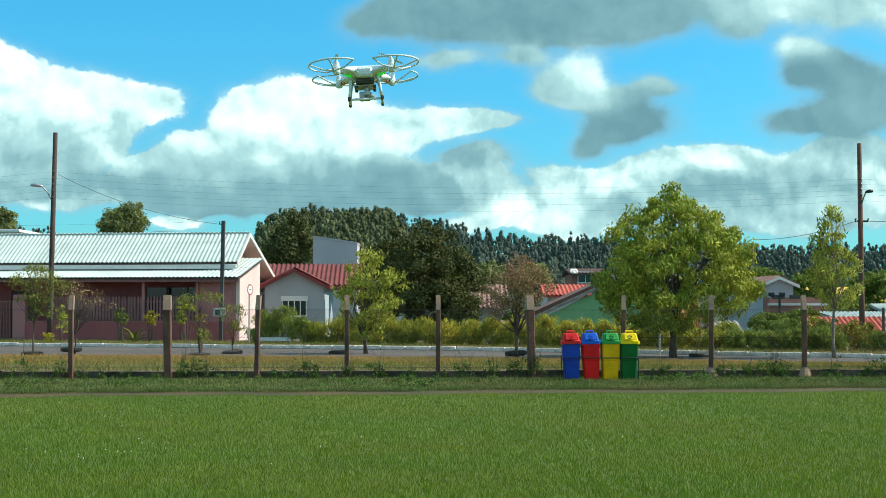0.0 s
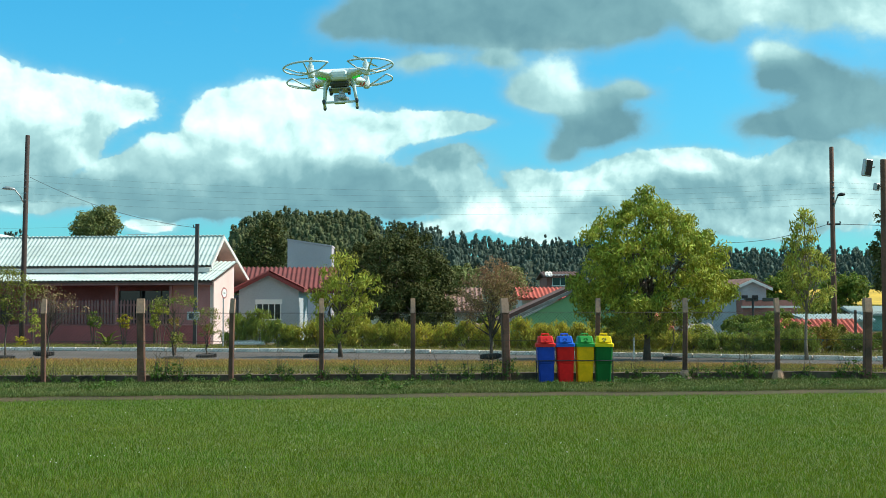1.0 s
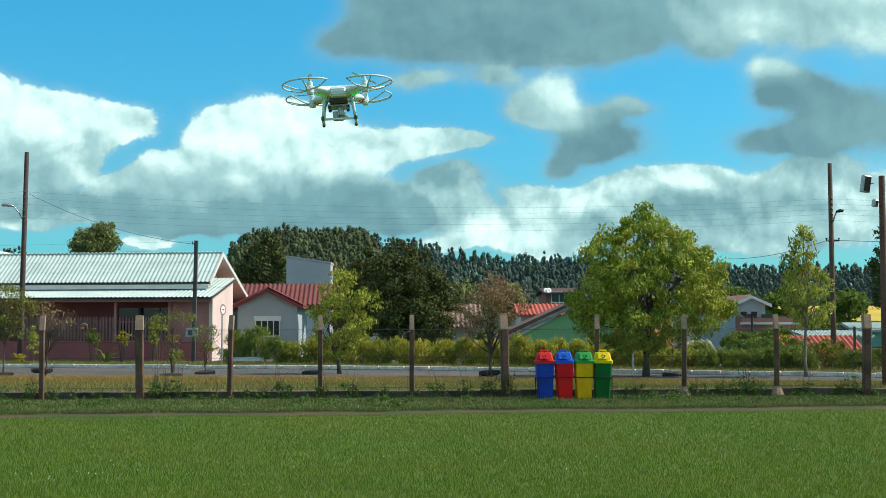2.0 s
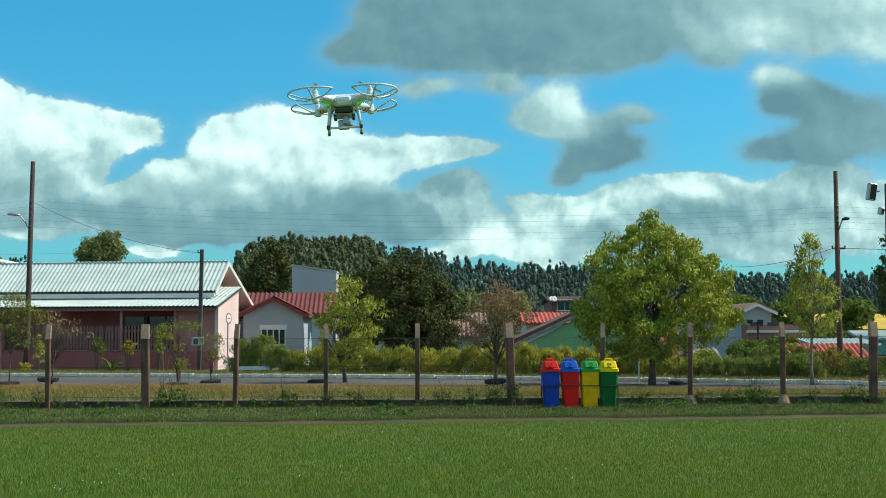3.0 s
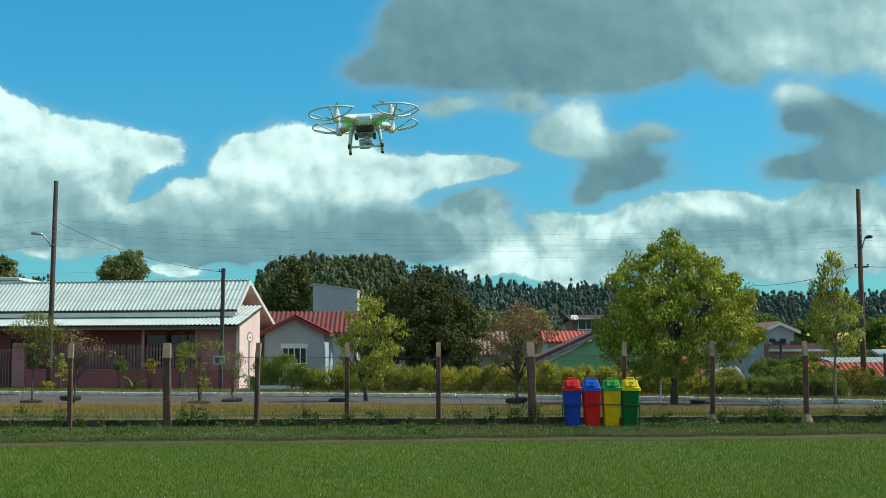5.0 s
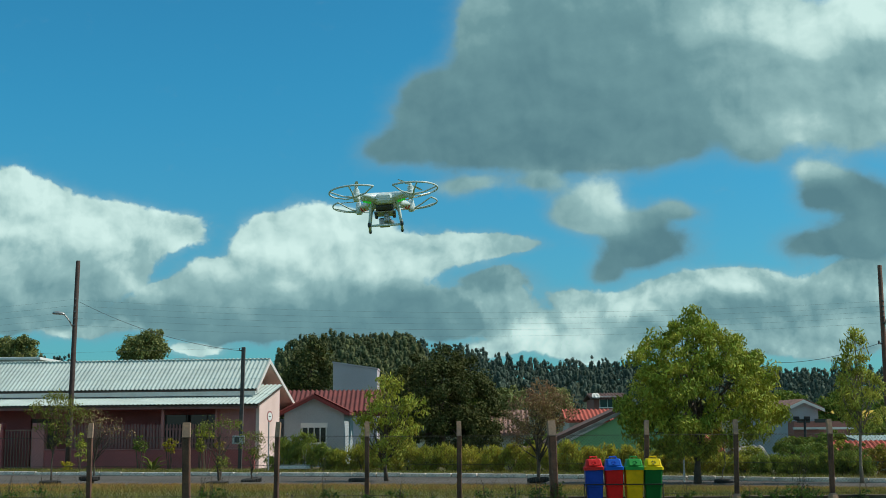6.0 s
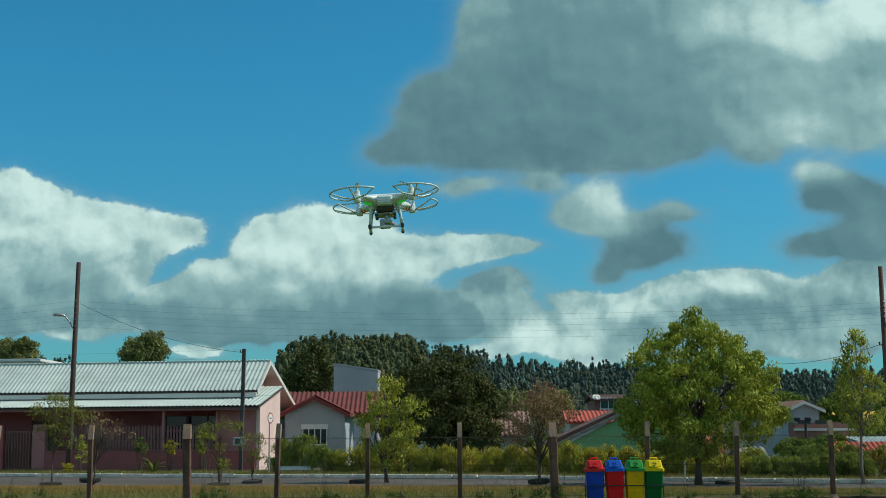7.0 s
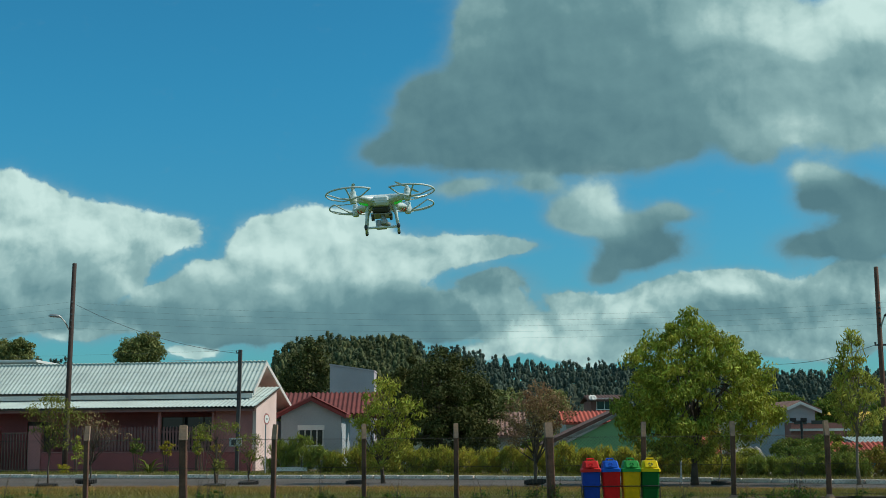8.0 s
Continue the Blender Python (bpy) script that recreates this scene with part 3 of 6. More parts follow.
def profile_crown(rows, depth=0.85, inner=0.25):
    """A crown given by (height, reach to one side, reach to the other); clumps thicken towards its skin."""
    z, le, ri = (np.array(c, float) for c in zip(*rows))

    def clumps_of(rng, count, spread):
        fine_z = np.linspace(z[0], z[-1], 200)
        wide = np.interp(fine_z, z, le) + np.interp(fine_z, z, ri) + 0.15
        h = rng.choice(fine_z, count, p=wide / wide.sum()) + rng.normal(size=count) * 0.06
        a = rng.uniform(0, 2 * math.pi, count)
        r = rng.uniform(inner, 1.0, count) ** 0.5
        side = np.where(np.cos(a) > 0, np.interp(h, z, ri), np.interp(h, z, le))
        mean = 0.5 * (np.interp(h, z, ri) + np.interp(h, z, le))
        reach = spread * rng.uniform(0.6, 1.4, count)
        k = np.maximum(0.04, side - reach * 0.55)
        centre = np.stack([r * np.cos(a) * k, r * np.sin(a) * np.maximum(0.04, mean - reach * 0.5) * depth, h], 1)
        return centre, reach
    return clumps_of


def limbs(base, top, r, centres, rng, count, start=0.35, wobble=0.04):
    """A tapered trunk with limbs that reach for the clumps."""
    s = Shape()
    base, top = Vector(base), Vector(top)
    steps = 9
    line = [base.lerp(top, i / (steps - 1)) + Vector((rng.normal(), rng.normal(), 0)) * wobble * (i > 0) for i in range(steps)]
    s.tube(line, [r * (1.35 if i == 0 else 1.0) * (1 - 0.75 * i / (steps - 1)) for i in range(steps)], 8)
    for c in [centres[i] for i in rng.permutation(len(centres))[:count]]:
        c = Vector(c)
        f = min(0.92, max(start, rng.uniform(start, 0.85)))
        root = base.lerp(top, f)
        k = min(int(f * (steps - 1)), steps - 2)
        root = line[k].lerp(line[k + 1], f * (steps - 1) - k)
        mid = root.lerp(c, 0.5) + Vector((rng.normal(), rng.normal(), -0.5 * abs(rng.normal()))) * 0.08 * (c - root).length
        q = r * (1 - 0.75 * f) * 0.55
        s.tube([root, mid, c], [q, q * 0.6, q * 0.2], 5)
    return s


def tree(name, x, y, z, trunk, r, puffs, n, leaf, mat, bark, seed, label, clumps=45, spread=0.34, droop=0.0, slim=0.5, count=18, start=0.35, hollow=0.55, wobble=0.04):
    rng = np.random.default_rng(seed)
    ob = thing(name, pose(x, y, z), label, "tree" if "tree" in name else "plant")
    me, centres = leaf_cloud("crown", puffs, n, leaf, mat, rng, clumps, spread, droop, slim, hollow)
    part("crown", me, mat, ob)
    part("trunk", limbs((0, 0, -0.1), trunk, r, centres, rng, count, start, wobble), bark, ob, smooth=True)
    return ob

# ---------------------------------------------------------------- ground, road, verge
rng = np.random.default_rng(11)
KERB_LINE = [(-70, 66.0), (-40, 59.5), (-17.3, 53.6), (-7.4, 50.8), (0.3, 48.3), (6.3, 45.2), (12.7, 41.4), (25, 33.0), (60, 8.0)]
NEAR_LINE = [(-70, 56.0), (-40, 49.0), (-17.3, 43.0), (-7.4, 41.9), (0.3, 40.4), (6.3, 38.6), (12.7, 36.0), (25, 28.0), (60, 3.0)]


def along(line, x):
    return float(np.interp(x, [p[0] for p in line], [p[1] for p in line]))


def strip(near, far, xs, z0, z1):
    """A ground strip between two lines, with a few cells across."""
    s, rows = Shape(), 6
    v = [(x, near(x) + (far(x) - near(x)) * k / rows, z0 + (z1 - z0) * k / rows) for x in xs for k in range(rows + 1)]
    f = [(i * (rows + 1) + k, (i + 1) * (rows + 1) + k, (i + 1) * (rows + 1) + k + 1, i * (rows + 1) + k + 1)
         for i in range(len(xs) - 1) for k in range(rows)]
    return s.add(v, f)


FENCE_Y = lambda x: 28.4 + 0.03 * x
EDGE_Y = lambda x: 23.9 + 0.10 * x + 0.12 * math.sin(x * 0.9) + 0.06 * math.sin(x * 2.7)
xs = [-80 + 2 * i for i in range(81)]
fine_xs = [-16 + 0.25 * i for i in range(129)]

ground = Shape()
for cx in range(-24, 24):
    for cy in range(-4, 44):
        x0, y0 = cx * 100, cy * 100
        ground.add([(x0, y0, -0.06), (x0 + 100, y0, -0.06), (x0 + 100, y0 + 100, -0.06), (x0, y0 + 100, -0.06)], [(0, 1, 2, 3)])
solo("ground", ground, HILL_SOIL, "wide flat ground of grass and earth reaching the hills", "ground", "structure")
solo("lawn", strip(lambda x: -30, lambda x: EDGE_Y(x) + 2.5, xs, 0, 0), LAWN_SOIL, "short mown green sports lawn", "lawn", "structure")
solo("earth_edge", strip(lambda x: EDGE_Y(x) - 0.16, lambda x: EDGE_Y(x) + 0.02, fine_xs, 0.004, 0.075), SHADED_EDGE, "bare brown earth line along the lawn's edge, darkened as if in shade", "ground", "structure")
solo("bank", strip(lambda x: EDGE_Y(x) - 0.01, lambda x: FENCE_Y(x), fine_xs, 0.07, 0.06), LAWN_SOIL, "rough grass bank along the fence", "ground", "structure")
solo("verge", strip(lambda x: FENCE_Y(x) + 0.1, lambda x: along(NEAR_LINE, x), xs, 0.2, 0.02), EARTH, "grassy verge between fence and road", "ground", "structure")
solo("road", strip(lambda x: along(NEAR_LINE, x) - 0.1, lambda x: along(KERB_LINE, x), xs, 0.0, 0.0), ASPHALT, "worn grey asphalt road curving past the houses", "road", "structure")
solo("pavement", strip(lambda x: along(KERB_LINE, x) + 0.12, lambda x: along(KERB_LINE, x) + 9, xs, 0.12, 0.14), EARTH, "earth and grass pavement behind the kerb", "pavement", "structure")


def lawn_feet(n):
    # more blades close by, where they show singly
    y = 7.0 + 17.6 * rng.uniform(0, 1, n) ** 1.25
    x = rng.uniform(-1, 1, n) * (0.40 * y + 0.8)
    edge = np.array([EDGE_Y(a) for a in x])
    ok = y < edge - 0.13 + rng.normal(size=n) * 0.05
    return np.stack([x, y, np.zeros(n)], 1)[ok]


solo("lawn_grass", blades("lawn_grass", 470000, lawn_feet, 0.045, 0.0075, LAWN, rng, 0.8), LAWN, "dense short bright green grass blades of the lawn", "grass", "stuff")


def tall_feet(n):
    y = rng.uniform(8, 24, n)
    x = rng.uniform(-1, 1, n) * (0.40 * y + 0.8)
    return np.stack([x, y, np.zeros(n)], 1)


solo("seed_stalks", blades("seed_stalks", 4500, tall_feet, 0.11, 0.007, LAWN, rng, 0.6), LAWN, "taller thin grass stalks over the lawn", "grass", "stuff")


def bank_feet(n):
    x = rng.uniform(-14, 14, n)
    t = rng.uniform(0, 1, n)
    a = np.array([EDGE_Y(v) for v in x])
    b = 28.35 + 0.03 * x
    return np.stack([x, a + (b - a) * t, 0.07 - 0.01 * t], 1)


solo("bank_grass", blades("bank_grass", 80000, bank_feet, 0.045, 0.012, BANK, rng, 0.8), BANK, "rough darker uncut grass on the bank", "grass", "stuff")


def lip_feet(n):
    x = rng.uniform(-14, 14, n)
    a = np.array([EDGE_Y(v) for v in x]) + np.abs(rng.normal(size=n)) * 0.22
    return np.stack([x, a, np.full(n, 0.06)], 1)


def tuft_feet(n):
    k = n // 40
    cx, t = rng.uniform(-13, 13, k), rng.uniform(0.0, 1, k) ** 0.8
    own = rng.integers(0, k, n)
    x = cx[own] + rng.normal(size=n) * 0.10
    a = np.array([EDGE_Y(v) for v in x]) + 0.4
    b = 28.3 + 0.03 * x
    return np.stack([x, a + (b - a) * t[own] + rng.normal(size=n) * 0.08, np.full(n, 0.03)], 1)


solo("tuft_grass", blades("tuft_grass", 14000, tuft_feet, 0.13, 0.013, BANK, rng, 1.0), BANK, "taller dark tufts of weedy grass on the bank", "grass", "stuff")
patches = []
for i in range(70):
    x = rng.uniform(-12.5, 12.5)
    t = rng.uniform(0.25, 1.0)
    patches.append((x, EDGE_Y(x) + 0.4 + (28.2 + 0.03 * x - EDGE_Y(x) - 0.4) * t, 0.08, rng.uniform(0.12, 0.4), rng.uniform(0.1, 0.25), rng.uniform(0.05, 0.12)))
weeds_mesh, _ = leaf_cloud("bank_weeds", patches, 9000, 0.055, LEAF_WEED, rng, 260, 0.5, 0, 0.55, 0.2)
solo("bank_weeds", weeds_mesh, LEAF_WEED, "broad-leaved green weeds in patches on the bank", "weeds", "stuff")
solo("lip_grass", blades("lip_grass", 20000, lip_feet, 0.08, 0.012, BANK, rng, 0.9), BANK, "overhanging turf along the cut edge", "grass", "stuff")


def verge_feet(near, far):
    def feet(n):
        x = rng.uniform(-22, 20, n)
        t = near + (far - near) * rng.uniform(0, 1, n)
        a = 28.6 + 0.03 * x
        b = np.interp(x, [p[0] for p in NEAR_LINE], [p[1] for p in NEAR_LINE])
        return np.stack([x, a + (b - a) * t, 0.2 - 0.18 * t], 1)
    return feet


solo("verge_grass", blades("verge_grass", 60000, verge_feet(0, 0.75), 0.10, 0.016, VERGE, rng, 0.9), VERGE, "patchy green and straw-coloured verge grass", "grass", "stuff")
solo("dry_grass", blades("dry_grass", 60000, verge_feet(0.4, 1.0), 0.09, 0.018, DRY, rng, 0.9), DRY, "dry orange-brown grass beside the road", "grass", "stuff")


def far_feet(n):
    x = rng.uniform(-30, 24, n)
    a = np.interp(x, [p[0] for p in KERB_LINE], [p[1] for p in KERB_LINE]) + 0.3
    return np.stack([x, a + rng.uniform(0, 1, n) ** 1.5 * 5, np.full(n, 0.12)], 1)


solo("pavement_grass", blades("pavement_grass", 26000, far_feet, 0.12, 0.02, VERGE, rng, 0.9), VERGE, "sparse grass and weeds behind the kerb", "grass", "stuff")


def clover_feet(n):
    out = []
    for cx, cy, sx, sy, k in ((-3.7, 14.0, 0.6, 0.8, 16), (-1.2, 15.2, 1.2, 2.0, 8), (1.0, 15.5, 1.6, 2.5, 10), (-4.6, 18.0, 1.5, 2.0, 8), (2.8, 19.0, 1.8, 2.0, 10), (0, 16, 5, 5, 16)):
        out.append(np.stack([rng.normal(cx, sx, k), rng.normal(cy, sy, k), rng.uniform(0.055, 0.085, k)], 1))
    return np.concatenate(out)


fl = clover_feet(0)
fl = fl[fl[:, 1] < 22.5]
flower = Shape()
for p in fl:
    r = rng.uniform(0.004, 0.008)
    flower.add([(p[0] + r * a, p[1] + r * b, p[2] + r * c) for a, b, c in ((1, 0, 0), (0, 1, 0), (-1, 0, 0), (0, -1, 0), (0, 0, 1), (0, 0, -1))],
               [(0, 1, 4), (1, 2, 4), (2, 3, 4), (3, 0, 4), (1, 0, 5), (2, 1, 5), (3, 2, 5), (0, 3, 5)])
solo("clover_flowers", flower, FLOWER, "scattered small white clover flowers in the lawn", "flowers", "stuff")

# kerb: whitewashed stones, laid one after another along the road
kerb = thing("kerb", pose(0, 0, 0), "row of whitewashed concrete kerb stones along the road", "kerb", "", "structure")
stone = Shape().box(-0.49, -0.07, 0, 0.49, 0.09, 0.15, 0.02).mesh("kerb_stone", KERB)
x = -24.0
while x < 19:
    y = along(KERB_LINE, x)
    a = math.atan2(along(KERB_LINE, x + 0.5) - along(KERB_LINE, x - 0.5), 1.0)
    part("kerb_stone", stone, KERB, kerb, at=pose(x, y + 0.03, rng.uniform(-0.015, 0.01), rng.normal() * 0.6, 0, math.degrees(a) + rng.normal() * 0.5))
    x += math.cos(a)

# ---------------------------------------------------------------- fence
fence = thing("fence", pose(0, 28.4, 0), "chain-link fence on weathered concrete posts over a low wall", "fence")
POST_X = [-10.17, -8.12, -6.01, -4.08, -2.11, -0.11, 1.96, 3.96, 5.93, 8.02, 10.05]
STRAINERS = (-6.01, 1.96, 10.05)


def post_mesh(w):
    s = Shape()
    s.box(-w / 2, -w / 2, -0.15, w / 2, w / 2, 1.56, w * 0.12)
    return s.mesh("post", CONCRETE)


def tip_mesh(w):
    s = Shape()
    a, b = w / 2, w * 0.46
    s.add([(-a, -a, 1.55), (a, -a, 1.55), (a, a, 1.55), (-a, a, 1.55),
           (-b, -b + 0.07, 1.88), (b, -b + 0.07, 1.88), (b, b + 0.07, 1.86), (-b, b + 0.07, 1.86)],
          [(0, 3, 2, 1), (4, 5, 6, 7), (0, 1, 5, 4), (1, 2, 6, 5), (2, 3, 7, 6), (3, 0, 4, 7)])
    return s.mesh("post_tip", CONCRETE_TIP)


thin_post, thick_post, thin_tip, thick_tip = post_mesh(0.10), post_mesh(0.165), tip_mesh(0.105), tip_mesh(0.17)
for x in POST_X:
    big = x in STRAINERS
    m = pose(x, 0.03 * x, 0, rng.normal() * 0.8, rng.normal() * 0.9, rng.normal() * 4)
    p = part("post", thick_post if big else thin_post, CONCRETE, fence, at=m)
    part("post_tip", thick_tip if big else thin_tip, CONCRETE_TIP, p)

for i in range(13):
    x0 = -14 + 2.2 * i
    m = pose(x0, 0.03 * x0 + 0.08, 0, rng.normal() * 0.5, rng.normal() * 0.08, 1.7)
    slab = Shape().box(0, 0, -0.1, 2.19, 0.12, 0.22 + rng.uniform(-0.015, 0.015), 0.012, m)
    part("low_wall_panel", slab, LOWWALL, fence, "dark stained low concrete wall panel")

for x in (5.93, 8.02):
    s = Shape().turned([(0.17, -0.05), (0.15, 0.1), (0.11, 0.22), (0.07, 0.28)], 10, (x, 0.03 * x - 0.04, 0))
    part("footing", s, CONCRETE_TIP, fence, "pale concrete lump at the post's foot")


def chain_link():
    """Two sets of slanting wires, woven a little in and out."""
    step, z0, z1 = 0.075, 0.24, 1.58
    v, f = [], []
    r = 0.0016
    for way in (1, -1):
        n = int((28 + (z1 - z0)) / step)
        for i in range(n):
            xa = -14 + i * step - (z1 - z0 if way > 0 else 0)
            xb = xa + way * (z1 - z0)
            k = len(v)
            for ax, az in ((xa, z0), (xb, z1)):
                y = 0.03 * ax - 0.07 + 0.004 * way
                v += [(ax - r, y, az + r), (ax + r, y - r, az), (ax, y + r, az - r)]
            f += [(k, k + 1, k + 4, k + 3), (k + 1, k + 2, k + 5, k + 4), (k + 2, k, k + 3, k + 5)]
    return Shape().add(v, f)


part("wire_mesh", chain_link(), WIRE, fence, "rusty diamond wire mesh")
for z in (0.3, 0.95, 1.56):
    part("tension_wire", Shape().tube([(-14, -0.49, z), (0, -0.08, z - 0.01), (14, 0.35, z)], 0.004, 5), WIRE, fence)

# weeds and dry twigs that grow up through the fence
weed_rng = np.random.default_rng(5)
WEEDS = [(-12 + 0.52 * i + weed_rng.normal() * 0.15, 0.28 + 0.7 * weed_rng.random() ** 2.2) for i in range(46)]
WEEDS = [(x, h) for x, h in WEEDS if not 2.6 < x < 4.3] + [(7.2, 1.15), (-3.0, 1.0), (-5.2, 0.85)]
for x, h in WEEDS:
    w = thing("weed", pose(x, 28.28 + 0.03 * x, 0.03), "green weed with thin dry stalks growing against the fence", "plant", "weeds along the fence")
    for k in range(5):
        a, b = weed_rng.normal(0, 0.10 * h, 2)
        c = weed_rng.uniform(0.55, 1.1) * h
        stalks = Shape()
        stalks.tube([(a * 0.3, b * 0.3, -0.05), (a, b * 0.6, c * 0.55), (a * 1.8 + weed_rng.normal() * 0.08, b, c)], [0.006, 0.005, 0.002], 4)
        part("stalk", stalks, BARK, w)
    me, _ = leaf_cloud("leaves", [(0, 0, h * 0.28, 0.22 * h + 0.1, 0.10, h * 0.28)], int(90 + 120 * h), 0.06, LEAF_WEED, weed_rng, 12, 0.5, 0, 0.5, 0.1)
    part("leaves", me, LEAF_WEED, w)

# ---------------------------------------------------------------- recycling bins in their rack


def bin_body(w, d, h):
    s = Shape()
    a, b = w / 2, w / 2 * 0.80
    c, e = d / 2, d / 2 * 0.80
    k = 0.03
    ring = lambda p, q, z: [(-p + k, -q, z), (p - k, -q, z), (p, -q + k, z), (p, q - k, z), (p - k, q, z), (-p + k, q, z), (-p, q - k, z), (-p, -q + k, z)]
    levels = [ring(b, e, 0), ring(b + (a - b) * 0.55, e + (c - e) * 0.55, h * 0.55), ring(b + (a - b) * 0.55 + 0.008, e + (c - e) * 0.55 + 0.008, h * 0.56),
              ring(a, c, h * 0.97), ring(a + 0.012, c + 0.012, h * 0.97), ring(a + 0.012, c + 0.012, h)]
    v = sum(levels, [])
    f = [tuple(reversed(range(8))), tuple(range(len(v) - 8, len(v)))]
    for i in range(len(levels) - 1):
        f += [(8 * i + j, 8 * i + (j + 1) % 8, 8 * i + 8 + (j + 1) % 8, 8 * i + 8 + j) for j in range(8)]
    return s.add(v, f)


def bin_lid(w, d, h):
    s = Shape()
    k = 0.03
    ring = lambda p, q, z: [(-p + k, -q, z), (p - k, -q, z), (p, -q + k, z), (p, q - k, z), (p - k, q, z), (-p + k, q, z), (-p, q - k, z), (-p, -q + k, z)]
    a, c = w / 2 + 0.022, d / 2 + 0.022
    levels = [ring(a, c, -0.03), ring(a, c, 0.03), ring(a - 0.03, c - 0.03, 0.05), ring(a * 0.72, c * 0.72, h - 0.02), ring(a * 0.66, c * 0.66, h)]
    v = sum(levels, [])
    f = [tuple(reversed(range(8))), tuple(range(len(v) - 8, len(v)))]
    for i in range(len(levels) - 1):
        f += [(8 * i + j, 8 * i + (j + 1) % 8, 8 * i + 8 + (j + 1) % 8, 8 * i + 8 + j) for j in range(8)]
    return s.add(v, f)


def recycling_bin(x, y, body, lid, mark, words, tilt):
    w, d, h = 0.375, 0.40, 0.845
    ob = thing("recycling_bin", pose(x, y, 0.005, 0, tilt, rng.normal() * 2), words, "bin", "recycling bins in a rack")
    part("body", bin_body(w, d, h), body, ob)
    top = part("lid", bin_lid(w, d, 0.20), lid, ob, at=pose(0, 0, h + 0.005))
    part("lid_handle", Shape().tube([(-0.08, 0, 0.17), (-0.07, 0, 0.245), (0.07, 0, 0.245), (0.08, 0, 0.17)], 0.016, 8), lid, top)
    # sloping flap with a raised frame on the front, and the three arrows as a ring of bent bars
    flap = Shape()
    slope = math.degrees(math.atan2(0.13, 0.075))
    m = pose(0, -0.186, 0.115, 90 - (90 - slope), 0, 0)
    flap.box(-0.115, -0.062, 0, 0.115, 0.062, 0.012, 0.006, m)
    part("flap", flap, lid, top)
    for k in range(3):
        a0 = math.radians(90 + 120 * k)
        arc = [(0.036 * math.cos(a0 + s), 0.036 * math.sin(a0 + s), 0.015) for s in (0.25, 0.7, 1.2, 1.75)]
        part("arrow_mark", Shape().tube([m @ Vector(p) for p in arc], [0.011, 0.011, 0.011, 0.003], 6), mark, top)
    return ob


Y_BIN = 27.75
for x, body, lid, mark, words, tilt in (
        (2.764, BIN_BLUE, BIN_RED_LID, BIN_RED, "blue plastic recycling bin with a red lid", -1.2),
        (3.184, BIN_RED, BIN_BLUE_LID, BIN_BLUE, "red plastic recycling bin with a blue lid", -1.5),
        (3.586, BIN_YELLOW, BIN_GREEN_LID, BIN_GREEN, "yellow plastic recycling bin with a green lid", 0.4),
        (3.987, BIN_GREEN, BIN_YELLOW_LID, DARK_PLASTIC, "dark green plastic recycling bin with a yellow lid", 0.8)):
    recycling_bin(x, Y_BIN, body, lid, mark, words, tilt)
rack = thing("bin_rack", pose(3.372, Y_BIN, 0.03), "black steel bar rack that holds the recycling bins", "rack")
for x in (-0.80, 0.80):
    part("leg", Shape().tube([(x, -0.22, -0.05), (x, -0.22, 0.50), (x, 0.2, 0.50), (x, 0.2, -0.05)], 0.013, 6), DARK_STEEL, rack)
for y in (-0.225, 0.21):
    part("rail", Shape().tube([(-0.80, y, 0.50), (0.80, y, 0.50)], 0.012, 6), DARK_STEEL, rack)

# ---------------------------------------------------------------- pink house with the long cement-sheet roof
house = thing("pink_house", pose(-9.082, 57.5, 0.1, 0, 0, -8), "low pink house with pale corrugated roofs and a fenced veranda", "house")
L = -18.0


def corrugated(width, length, pitch=0.20, amp=0.024, thick=0.012):
    """One wavy sheet in its own plane: x across the waves, y up the slope."""
    n = int(round(width / pitch)) * 6
    v, f = [], []
    for y in (0.0, 0.01, length - 0.01, length):
        for i in range(n + 1):
            x = width * i / n
            z = amp * math.cos(2 * math.pi * x / pitch)
            v += [(x, y, z), (x, y, z - thick)]
    k = 2 * (n + 1)
    for i in range(n):
        a, b = 2 * i, 2 * i + 2
        for q in (0, k, 2 * k):
            f += [(q + a, q + b, q + k + b, q + k + a), (q + a + 1, q + k + a + 1, q + k + b + 1, q + b + 1)]
        f += [(a, a + 1, b + 1, b), (3 * k + a, 3 * k + b, 3 * k + b + 1, 3 * k + a + 1)]
    return Shape().add(v, f)


